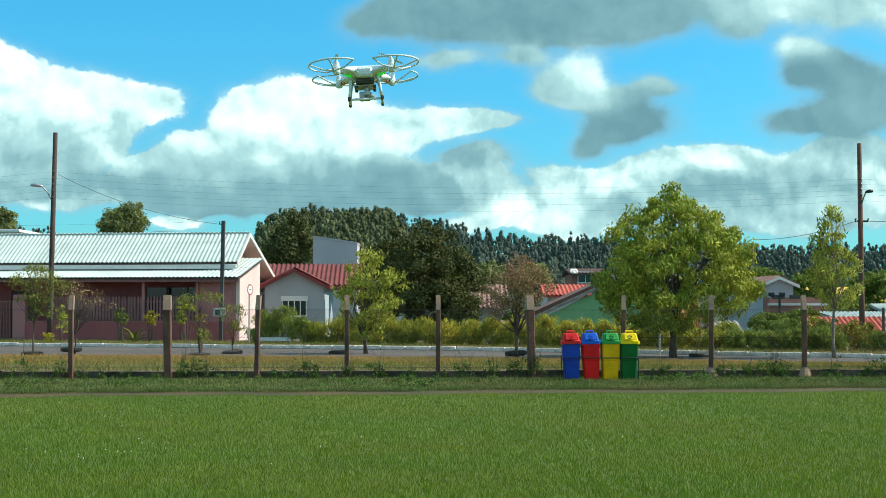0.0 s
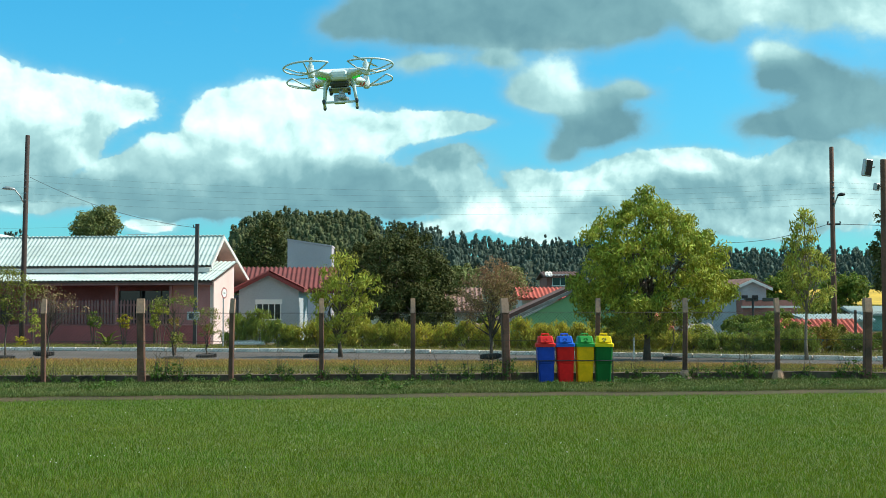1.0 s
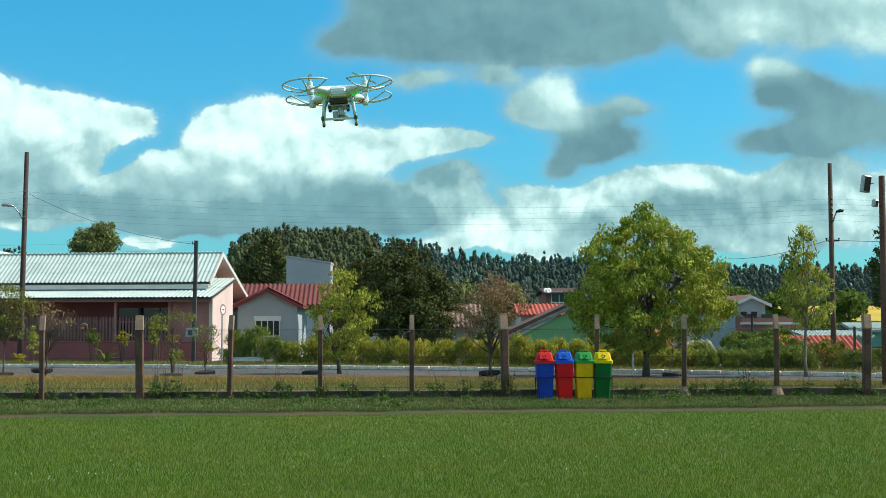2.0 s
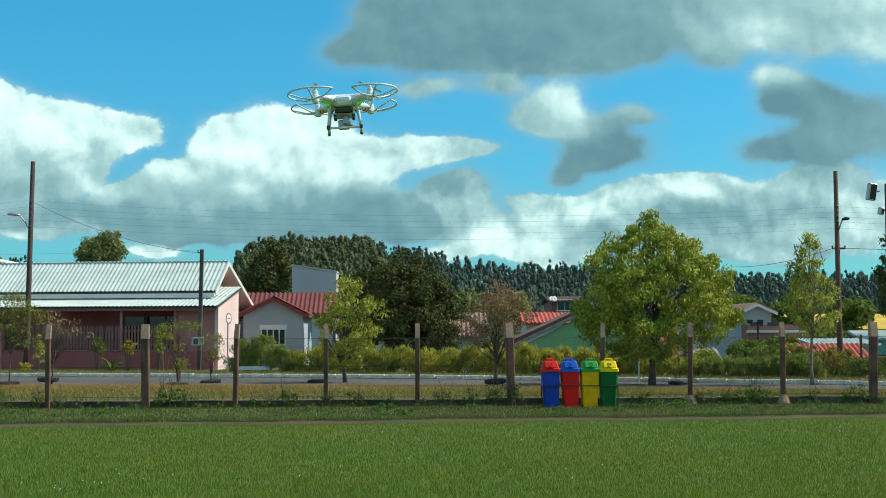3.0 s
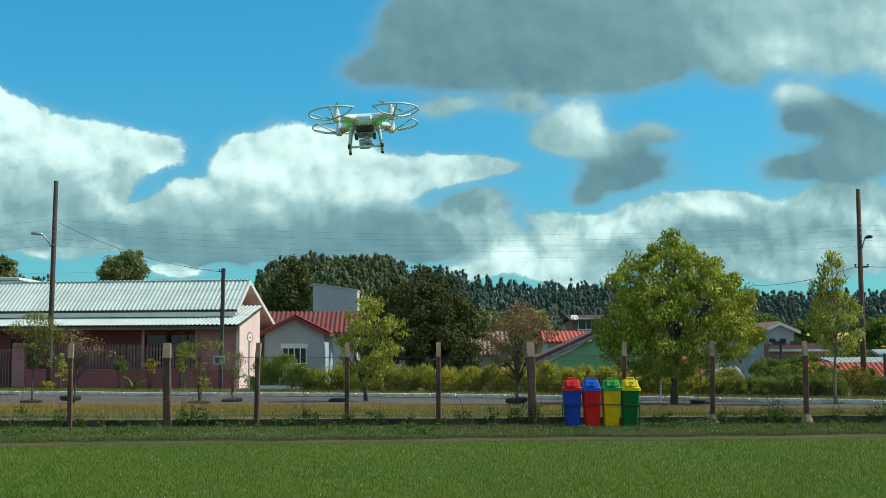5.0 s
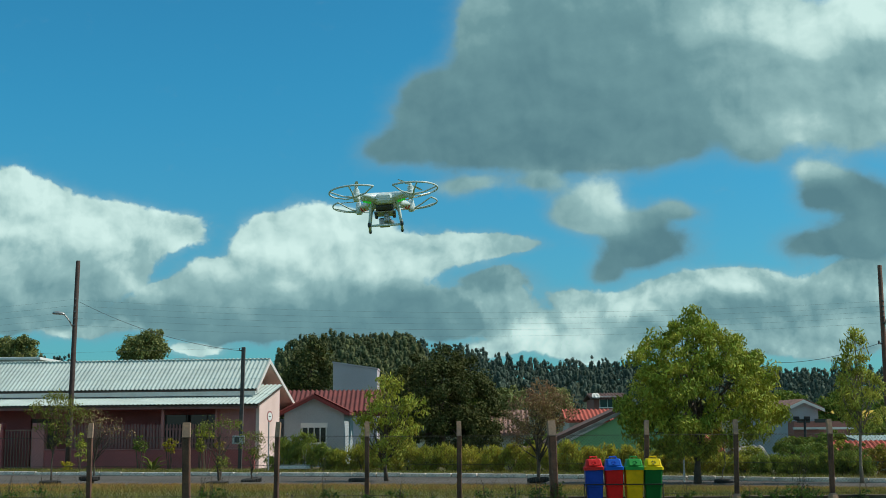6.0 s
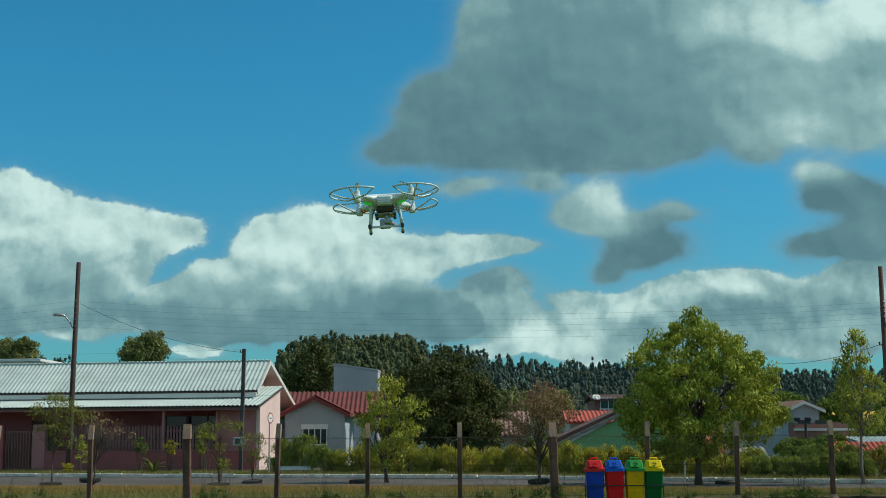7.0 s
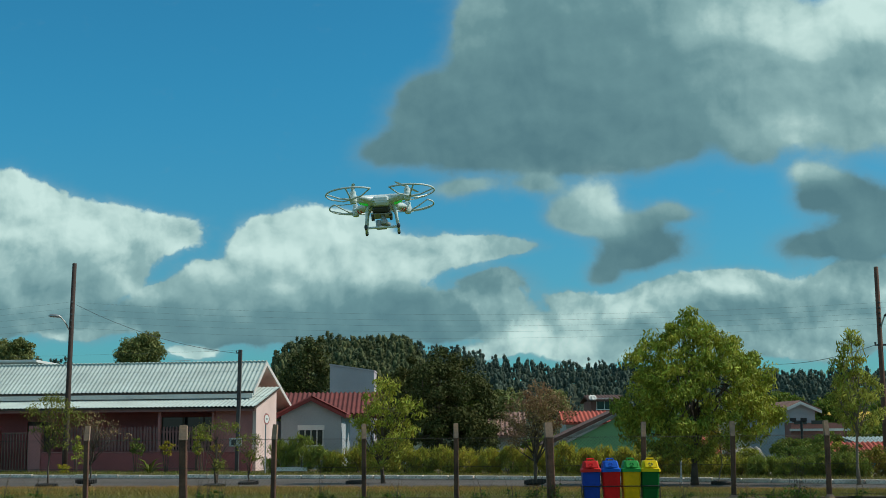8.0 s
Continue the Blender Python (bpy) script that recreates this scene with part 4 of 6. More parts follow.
def sheet_roof(parent, x0, x1, low, high, rows, words, name="roof", mat=None):
    """Rows of overlapping sheets from the eave (y, z) to the top (y, z)."""
    mat = mat or CEMENT_SHEET
    dy, dz = high[0] - low[0], high[1] - low[1]
    run, rise = math.hypot(dy, dz), math.degrees(math.atan2(dz, abs(dy)))
    base = part(name, Shape().add([(x0, low[0], low[1] - 0.06), (x1, low[0], low[1] - 0.06), (x1, high[0], high[1] - 0.06), (x0, high[0], high[1] - 0.06),
                                   (x0, low[0], low[1] - 0.10), (x1, low[0], low[1] - 0.10), (x1, high[0], high[1] - 0.10), (x0, high[0], high[1] - 0.10)],
                                  [(0, 1, 2, 3), (7, 6, 5, 4), (0, 4, 5, 1), (1, 5, 6, 2), (2, 6, 7, 3), (3, 7, 4, 0)]), DARK_WOOD, parent, words)
    w = 1.0
    me = corrugated(w + 0.02, run / rows + 0.08).mesh("roof_sheet", mat, True)
    n = int((x1 - x0) / w)
    for r in range(rows):
        t = r / rows
        y, z = low[0] + dy * t, low[1] + dz * t
        for i in range(n):
            if dy > 0:
                m = pose(x1 - w * (i + 1), y, z + 0.014, rise + rng.normal() * 0.12 - 0.5, 0, 0)
            else:
                m = pose(x1 - w * i, y, z + 0.014, rise + rng.normal() * 0.12 - 0.5, 0, 180)
            part("roof_sheet", me, mat, base, at=m)
    return base


sheet_roof(house, L, 0.12, (-0.55, 2.86), (3.3, 3.84), 2, "pale grey corrugated sheet roof of the veranda", "veranda_roof")
sheet_roof(house, L, -0.40, (0.85, 3.58), (2.85, 5.02), 3, "pale grey corrugated sheet roof", "roof")
sheet_roof(house, L, -0.40, (7.6, 2.92), (2.85, 5.02), 4, "pale grey corrugated sheet roof, back slope", "back_roof")
caps = Shape().tube([(L, 2.85, 5.0), (-0.4, 2.85, 5.0)], 0.06, 8)
part("ridge_cap", caps, CEMENT_SHEET, house)
# boards along the edges
part("veranda_fascia", Shape().box(L, -0.50, 2.66, 0.06, -0.46, 2.80), PICKET, house, "dull brown fascia board under the veranda roof")
part("fascia", Shape().box(L, 0.81, 3.27, -0.45, 0.845, 3.47), FASCIA, house, "white fascia board under the upper roof")
part("bargeboard", Shape().prism([(-0.36, 2.85, 5.02), (-0.36, 7.6, 2.92), (-0.36, 7.6, 2.72), (-0.36, 2.85, 4.82)], (-0.05, 0, 0)), FASCIA, house, "white sloping gable board")
part("bargeboard", Shape().prism([(-0.36, 2.85, 5.02), (-0.36, 0.85, 3.57), (-0.36, 0.85, 3.39), (-0.36, 2.85, 4.82)], (-0.05, 0, 0)), FASCIA, house, "white sloping gable board")
part("soffit", Shape().prism([(-0.42, 2.85, 4.84), (-0.42, 7.6, 2.76), (-0.42, 7.6, 2.73), (-0.42, 2.85, 4.81)], (-0.9, 0, 0)), SOFFIT, house, "pinkish boarded gable soffit")
part("eave_soffit", Shape().box(L, 7.0, 2.67, -0.42, 7.6, 2.71), SOFFIT, house)

# walls: main body, gable wall, end wall of the veranda, veranda back wall
part("gable_wall", Shape().prism([(-1.25, 1.6, 0), (-1.25, 7.0, 0), (-1.25, 7.0, 3.0), (-1.25, 2.85, 4.80), (-1.25, 1.6, 3.95)], (-0.16, 0, 0)), WHITE_WALL, house)
part("back_wall", Shape().box(L, 6.84, 0, -1.41, 7.0, 3.0), PINK_WALL, house)
part("end_wall", Shape().prism([(0, 0, 0), (0, 3.2, 0), (0, 3.2, 3.70), (0, 0, 2.88)], (-0.16, 0, 0)), WHITE_WALL, house, "sunlit pinkish white end wall")
part("end_wall_back", Shape().box(-1.24, 3.06, 0, -0.17, 3.2, 3.6), WHITE_WALL, house)
veranda_wall = Shape()
for x0, x1, z0, z1 in ((L, -11.6, 0, 3.6), (-11.6, -10.4, 2.3, 3.6), (-10.4, -5.0, 0, 3.6), (-5.0, -2.0, 0, 0.95), (-5.0, -2.0, 2.45, 3.6), (-2.0, -1.42, 0, 3.6)):
    veranda_wall.box(x0, 1.6, z0, x1, 1.76, z1)
part("veranda_wall", veranda_wall, MAROON, house, "dark maroon wall at the back of the veranda")
part("front_wall", Shape().box(-1.95, 0.0, 0, -0.17, 0.16, 2.72), PINK_WALL, house, "dusky pink front wall beside the veranda")
part("door_leaf", Shape().box(-11.6, 1.66, 0, -10.4, 1.71, 2.3, 0.01), DARK_WOOD, house, "dark brown wooden door")
win = part("window", Shape().box(-5.0, 1.62, 0.95, -2.0, 1.66, 1.0), DARK_WOOD, house, "wide dark window behind the veranda")
for x in (-5.0, -4.0, -3.0, -2.06):
    part("window_frame", Shape().box(x, 1.61, 1.0, x + 0.06, 1.67, 2.45), DARK_WOOD, win)
for x in (-4.94, -3.94, -2.94):
    part("pane", Shape().box(x, 1.63, 1.0, x + 0.94, 1.645, 2.44), GLASS, win)

# low maroon front wall with its pickets and pillars
part("parapet", Shape().box(-10.5, -0.16, 0, -0.17, -0.003, 0.86, 0.01), MAROON, house, "maroon plastered low front wall")
part("parapet_cap", Shape().box(-9.95, -0.19, 0.863, -0.2, 0.02, 0.91, 0.008), PINK_WALL, house, "dull pink coping")
picket = Shape().prism([(-0.045, 0, 0), (0.045, 0, 0), (0.045, 0, 1.02), (0, 0, 1.10), (-0.045, 0, 1.02)], (0, 0.022, 0)).mesh("picket", PICKET)
x = -8.9
while x < -1.95:
    part("picket", picket, PICKET, house, at=pose(x, -0.10, 0.93, 0, rng.normal() * 0.8, 0))
    x += 0.15
for z in (1.12, 1.75):
    part("picket_rail", Shape().box(-8.95, -0.075, z, -1.95, -0.045, z + 0.06), PICKET, house)
for x in (-9.55, -4.45, -1.95):
    part("veranda_post", Shape().box(x - 0.06, -0.13, 0.915, x + 0.06, -0.01, 2.66, 0.01), PINK_WALL if x > -9 else MAROON, house)
part("pillar", Shape().box(-10.62, -0.22, 0, -10.02, 0.12, 2.1, 0.02), PINK_WALL, house, "dusky pink gate pillar")
part("pillar", Shape().box(-12.6, -0.22, 0, -12.05, 0.12, 2.1, 0.02), MAROON, house, "maroon gate pillar")
gate = part("gate", Shape().box(-12.0, -0.10, 0.08, -10.66, -0.06, 0.13), OLD_TILE, house, "brown metal bar gate")
for i in range(10):
    part("gate_bar", Shape().box(-11.97 + 0.14 * i, -0.095, 0.13, -11.93 + 0.14 * i, -0.065, 1.75), OLD_TILE, gate)
part("gate_rail", Shape().box(-12.0, -0.10, 1.75, -10.66, -0.06, 1.80), OLD_TILE, gate)
part("boundary_wall", Shape().box(L, -0.16, 0, -12.65, 0.0, 1.5, 0.01), MAROON, house, "maroon boundary wall")
# antenna on the ridge
ant = Shape().tube([(-4.9, 3.6, 4.85), (-4.9, 3.6, 5.2)], 0.012, 5).tube([(-5.4, 3.6, 5.17), (-4.4, 3.6, 5.17)], 0.010, 5)
for k in range(7):
    ant.tube([(-5.35 + 0.15 * k, 3.35, 5.17), (-5.35 + 0.15 * k, 3.85, 5.17)], 0.008, 4)
part("antenna", ant, STEEL, house, "small roof antenna")

# ---------------------------------------------------------------- other houses


def gable_house(name, x, y, z, turn, w, d, wall_h, ridge_h, wall_mat, roof_mat, label, over=0.45, front=True, tiles=True):
    """A house whose gable faces the viewer: w across, d deep."""
    h = thing(name, pose(x, y, z, 0, 0, turn), label, "house")
    part("front_wall", Shape().prism([(-w / 2, 0, 0), (w / 2, 0, 0), (w / 2, 0, wall_h), (0, 0, ridge_h), (-w / 2, 0, wall_h)], (0, 0.16, 0)), wall_mat, h)
    part("rear_wall", Shape().prism([(-w / 2, d - 0.16, 0), (w / 2, d - 0.16, 0), (w / 2, d - 0.16, wall_h), (0, d - 0.16, ridge_h), (-w / 2, d - 0.16, wall_h)], (0, 0.16, 0)), wall_mat, h)
    for s in (-1, 1):
        part("side_wall", Shape().box(min(s * w / 2, s * (w / 2 - 0.16)), 0.162, 0, max(s * w / 2, s * (w / 2 - 0.16)), d - 0.162, wall_h), wall_mat, h)
        slope = (ridge_h - wall_h) / (w / 2)
        ex, ez = w / 2 + over, wall_h - slope * over
        roof = part("roof", Shape().prism([(0, -over, ridge_h + 0.02), (s * ex, -over, ez + 0.02), (s * ex, -over, ez + 0.12), (0, -over, ridge_h + 0.12)], (0, d + 2 * over, 0)), roof_mat, h)
        part("bargeboard", Shape().prism([(0, -over - 0.04, ridge_h - 0.06), (s * ex, -over - 0.04, ez - 0.06), (s * ex, -over - 0.04, ez + 0.13), (0, -over - 0.04, ridge_h + 0.13)], (0, 0.036, 0)), FASCIA if roof_mat != RED_TILE else RED_TILE, h)
        if tiles:
            run = math.hypot(ex, ridge_h - ez)
            rise = math.degrees(math.atan2(ridge_h - ez, ex))
            me = bpy.data.meshes.get("roof_tile_" + name) or corrugated(round(d + 2 * over, 1), run, 0.25, 0.045).mesh("roof_tile_" + name, roof_mat, True)
            part("roof_tiles", me, roof_mat, roof, at=Matrix.Translation((s * ex, -over if s > 0 else d + over, ez + 0.165)) @ Matrix.Rotation(radians(90 * s), 4, "Z") @ Matrix.Rotation(radians(rise), 4, "X"))
    return h


def window_on(parent, x, z, w, h, y=-0.02, leaves=2, blind=False):
    f = part("window", Shape().box(x - w / 2 - 0.07, y - 0.05, z - 0.07, x + w / 2 + 0.07, y + 0.015, z - 0.003), WHITE_PAINT, parent, "white-framed sash window")
    part("window_frame", Shape().box(x - w / 2 - 0.07, y - 0.03, z + h + 0.003, x + w / 2 + 0.07, y + 0.015, z + h + 0.24), WHITE_PAINT, f)
    n = leaves * 2
    for i in range(n + 1):
        q = x - w / 2 + w * i / n
        part("window_bar", Shape().box(q - 0.022, y - 0.025, z, q + 0.022, y + 0.012, z + h), WHITE_PAINT, f)
    for i in range(n):
        q = x - w / 2 + w * i / n
        part("pane", Shape().box(q + 0.023, y - 0.004, z, q + w / n - 0.023, y + 0.008, z + h), GLASS, f)
    return f


grey = gable_house("grey_house", -7.385, 64.0, 0.0, 2, 2.95, 9.0, 2.68, 3.42, GREY_PLASTER, RED_TILE, "small grey plastered house with a dark red tiled roof", 0.28)
window_on(grey, 0.0, 1.22, 1.18, 0.72)
part("annex", Shape().box(-2.2, 2.0, 0, -1.48, 5.0, 2.4), GREY_PLASTER, grey)
part("cross_roof", Shape().prism([(-3.2, 4.4, 2.75), (-3.2, 7.2, 3.95), (-3.2, 10.0, 2.75), (-3.2, 10.0, 2.63), (-3.2, 7.2, 3.83), (-3.2, 4.4, 2.63)], (6.6, 0, 0)), RED_TILE, grey, "dark red cross roof")
part("cross_tiles", corrugated(6.6, 3.05, 0.25, 0.045).mesh("cross_tiles", RED_TILE, True), RED_TILE, grey, "dark red tiles in rows", at=pose(-3.2, 4.4, 2.82, 23.2, 0, 0))
shed = thing("grey_hall", pose(-7.752, 95, 0), "tall grey hall with a sloping flat roof behind the houses", "building")
part("front_wall", Shape().prism([(-1.85, 0, 0), (1.4, 0, 0), (1.4, 0, 6.315), (-1.85, 0, 6.817)], (0, 3, 0)), GREY_SHED, shed)
part("roof_edge", Shape().prism([(-1.9, -0.06, 6.817 + 0.01), (1.45, -0.06, 6.315 + 0.01), (1.45, -0.06, 6.315 + 0.12), (-1.9, -0.06, 6.817 + 0.12)], (0, 3.1, 0)), GREY_SHED, shed)

# green house with a long low gable
G = 58.0
green = thing("green_house", pose(7.023, G, 0), "pale green plastered house with a red tiled roof", "house")
part("front_wall", Shape().prism([(3.97 - 7.023, 0, 0), (3.2, 0, 0), (3.2, 0, 1.6), (0, 0, 2.363), (4.097 - 7.023, 0, 0.939)], (0, 0.18, 0)), GREEN_WALL, green)
part("roof_edge", Shape().prism([(-3.4, -0.25, 0.863), (0, -0.25, 2.439), (0, -0.25, 2.592), (-3.4, -0.25, 1.015)], (0, 0.25, 0)), COPING, green, "pale sloping gable coping")
part("roof_edge", Shape().prism([(3.6, -0.25, 1.371), (0, -0.25, 2.439), (0, -0.25, 2.592), (3.6, -0.25, 1.524)], (0, 0.25, 0)), COPING, green, "pale sloping gable coping")
part("roof", Shape().prism([(-3.4, 0.01, 1.015), (0, 0.01, 2.592), (0, 0.01, 2.745), (-3.4, 0.01, 1.219)], (0, 4, 0)), DARK_ROOF_TILE, green, "weathered brown tiled roof slope")
part("roof", Shape().prism([(3.6, 0.01, 1.524), (0, 0.01, 2.592), (0, 0.01, 2.745), (3.6, 0.01, 1.701)], (0, 4, 0)), DARK_ROOF_TILE, green, "weathered brown tiled roof slope")
part("side_wall", Shape().box(-2.95, 0.2, 0, -2.8, 4, 1.0), GREEN_WALL, green)


def block_house(name, x0, x1, y, top, eave, ridge, d, wall_mat, roof_mat, label, inset=0.25):
    """A house seen along its eave: long roof slope towards the viewer."""
    w = x1 - x0
    h = thing(name, pose((x0 + x1) / 2, y, 0), label, "house")
    part("walls", Shape().box(-w / 2 + inset, 0.4, 0, w / 2 - inset, d, eave - 0.02), wall_mat, h)
    base = part("roof", Shape().prism([(-w / 2, 0, eave - 0.04), (-w / 2, d / 2, ridge - 0.04), (-w / 2, d + 0.4, eave - 0.04), (-w / 2, d + 0.4, eave - 0.12), (-w / 2, d / 2, ridge - 0.12), (-w / 2, 0, eave - 0.12)], (w, 0, 0)), roof_mat, h)
    rise = math.atan2(ridge - eave, d / 2)
    part("roof_tiles", corrugated(round(w, 1), math.hypot(ridge - eave, d / 2), 0.25, 0.04).mesh("roof_tiles", roof_mat, True), roof_mat, base, at=pose(-w / 2, 0, eave + 0.03, math.degrees(rise), 0, 0))
    return h


block_house("red_roofed_house", 5.857, 8.621, 75, 0, 2.323, 2.981, 5, CREAM_WALL, ORANGE_TILE, "house with a bright red tiled roof")
dish = block_house("house_with_dishes", 9.041, 11.746, 92, 0, 4.062, 4.467, 6, BROWN_WALL, DARK_ROOF_TILE, "upper storey of a house with satellite dishes")
window_on(dish, -0.15, 3.416, 1.1, 0.55, 0.37, 1)
for dx in (-1.15, -0.95):
    part("satellite_dish", Shape().turned([(0.02, 0.0), (0.11, 0.03), (0.20, 0.09), (0.20, 0.10), (0.10, 0.05), (0.02, 0.02)], 16).mesh("satellite_dish", WHITE_PAINT, True),
         WHITE_PAINT, dish, "white satellite dish", at=pose(dx, 0.1, 4.184, 70, 0, 20))
block_house("old_roofed_house", 1.474, 3.563, 70, 0, 1.6, 2.859, 4, CREAM_WALL, OLD_TILE, "house with a faded brown tiled roof")
block_house("lean_to", 2, 3.046, 53, 0, 0.671, 1.019, 3, BROWN_WALL, OLD_TILE, "low brown lean-to behind the hedge")
cottage = gable_house("white_gabled_house", 21.334, 82, 0, 5, 2.0, 8, 3.038, 3.47, GREY_PLASTER, OLD_TILE, "house with a white gable and a brown lower storey", 0.32)
part("lower_storey", Shape().box(-1.0, -1.2, 0, 2.6, -0.05, 2.247), BROWN_WALL, cottage, "brown lower storey")
part("balcony_edge", Shape().box(-1.1, -1.4, 1.743, 2.7, -1.21, 1.887), CREAM_WALL, cottage)
for dx in (-0.4, 0.7):
    part("window", Shape().box(dx - 0.4, -1.23, 2.211 - 0.05, dx + 0.4, -1.205, 2.391), GLASS, cottage)
block_house("red_shed", 17.926, 21.789, 62, 0, 0.324, 1.138, 4, TEAL_WALL, ORANGE_TILE, "low shed with a bright red roof")
roofs = block_house("pale_roofed_shed", 22.272, 26.493, 74, 0, 1.049, 1.34, 6, CREAM_WALL, CEMENT_SHEET, "shed with a pale sheet roof")
block_house("teal_house", 34.046, 39.311, 100, 0, 1.293, 1.906, 6, TEAL_WALL, CEMENT_SHEET, "teal house with a pale roof")
block_house("tiled_shed", 10.098, 11.204, 56, 0, 0.79, 1.526, 3, CREAM_WALL, ORANGE_TILE, "shed with orange tiles behind the hedge")
block_house("striped_shed", 11.744, 13.12, 56, 0, 0.496, 0.986, 3, CREAM_WALL, COPING, "shed with a pale and rust striped sheet roof")
solo("yellow_field", Shape().prism([(52.719, 160, 2.301), (71.321, 160, 2.301), (71.321, 200, 4.845), (52.719, 200, 4.845)], (0, 0, -6)), YELLOW_FIELD, "sloping field of yellow crop", "field", "structure")

tank_block = thing("white_roof_tower", pose(-27.001, 78, 0), "pale flat-topped building behind the pink house", "building")
part("walls", Shape().box(-1.5, 0, 0, 1.2, 4, 6.193, 0.03), CREAM_WALL, tank_block)
part("parapet", Shape().box(-1.6, -0.1, 6.193 + 0.003, 1.3, 4.1, 6.365, 0.02), WHITE_PAINT, tank_block)

# ---------------------------------------------------------------- poles, lamps, wires


def street_lamp_arm(parent, z, way, reach=1.1, k=1.0, mat=None):
    arm = part("lamp_arm", Shape().tube([(0, 0, z), (way * reach * 0.5, -0.2, z + 0.45), (way * reach, -0.3, z + 0.72)], 0.03, 6), STEEL, parent)
    head = Shape()
    head.tube([(way * (reach - 0.05 * k), -0.3, z + 0.70), (way * (reach + 0.05 * k), -0.3, z + 0.73), (way * (reach + 0.25 * k), -0.32, z + 0.76), (way * (reach + 0.45 * k), -0.33, z + 0.76), (way * (reach + 0.52 * k), -0.33, z + 0.75)],
              [0.04, 0.09, 0.12, 0.10, 0.03], 10, flat=0.7)
    part("lamp_head", head, mat or STEEL, arm, "grey street lamp head", True)


PL, PR = 57.0, 57.0
LX, RX = -17.406, 18.543
TOP_L, TOP_R = 9.342 + 0.05, 8.912
pole_l = thing("utility_pole", pose(LX, PL, 0, 0, 0.9, 0), "tall dark utility pole with a street lamp", "pole", "utility poles")
part("shaft", Shape().turned([(0.135, -0.2), (0.125, 2), (0.10, TOP_L - 0.02), (0.085, TOP_L)], 10), POLE_WOOD, pole_l, smooth=True)
street_lamp_arm(pole_l, 6.239, -1, 0.42)
pole_r = thing("utility_pole", pose(RX, PR, 0, 0, -0.1, 0), "tall rusty brown utility pole with a street lamp", "pole", "utility poles")
part("shaft", Shape().turned([(0.135, -0.2), (0.125, 2), (0.10, TOP_R - 0.02), (0.085, TOP_R)], 10), POLE_RUST, pole_r, smooth=True)
street_lamp_arm(pole_r, 5.987, 1, 0.16, 0.6, DARK_STEEL)
for p, x0, rows in ((pole_l, LX, (7.624, 7.347, 7.07, 6.793, 6.49)), (pole_r, RX, (7.297, 7.07, 6.843, 6.616, 6.339))):
    for y in rows:
        part("insulator", Shape().turned([(0.03, -0.05), (0.05, -0.02), (0.05, 0.02), (0.03, 0.05)], 8, (0.0, -0.15, y)), DARK_PLASTIC, p)
for y, dx in ((5.434, -0.25), (5.434, 0.3)):
    part("cross_insulator", Shape().tube([(0, 0, y), (dx, -0.1, y), (dx, -0.1, y + 0.12)], 0.05, 6), DARK_PLASTIC, pole_r)


def wire(a, b, sag, r=0.0028):
    a, b = Vector(a), Vector(b)
    pts = [a.lerp(b, i / 16) - Vector((0, 0, sag * 4 * (i / 16) * (1 - i / 16))) for i in range(17)]
    return solo("overhead_wire", Shape().tube(pts, r, 5), CABLE, "thin dark overhead wire between the utility poles", "cable")


for ya, yb in ((7.624, 7.297), (7.347, 7.07), (7.07, 6.843), (6.793, 6.616), (6.49, 6.339)):
    wire((LX, PL - 0.15, ya), (RX, PR - 0.15, yb), 0.55)
    wire((LX, PL - 0.15, ya), (LX - 28, PL + 9, ya - 0.1), 0.4)
    wire((RX, PR - 0.15, yb), (RX + 24, PR - 7, yb - 0.4), 0.4)
wire((LX - 26, PL + 8, 5.6), (-9.6, 55.76, 5.34), 0.1)
wire((RX - 0.25, PR - 0.1, 5.434), (17.966, 75, 5.587), 0.25, 0.013)
wire((RX + 0.3, PR - 0.1, 5.434), (RX + 26, PR - 7, 5.233), 0.3, 0.013)

P2 = 55.8
post2 = thing("service_pole", pose(-9.621, P2, 0.1, 0, 0.9, 0), "slim grey service pole with a meter box beside the house", "pole")
part("shaft", Shape().box(-0.08, -0.08, -0.1, 0.08, 0.08, 5.378 - 0.1, 0.015), POLE_GREY, post2)
mb = part("meter_box", Shape().box(-0.32, -0.27, 1.209 - 0.1, 0.20, -0.09, 1.575 - 0.1, 0.02), STEEL, post2, "grey electricity meter box")
part("meter_window", Shape().box(-0.22, -0.276, 1.282 - 0.1, -0.02, -0.27, 1.502 - 0.1), DARK_PLASTIC, mb)
part("insulator", Shape().tube([(0, 0, 5.23 - 0.1), (-0.16, -0.05, 5.23 - 0.1), (-0.16, -0.05, 5.23)], 0.03, 6), DARK_PLASTIC, post2)
wire((LX + 0.3, PL - 0.1, 7.523), (-9.572 - 0.15, P2, 5.23), 0.35, 0.010)

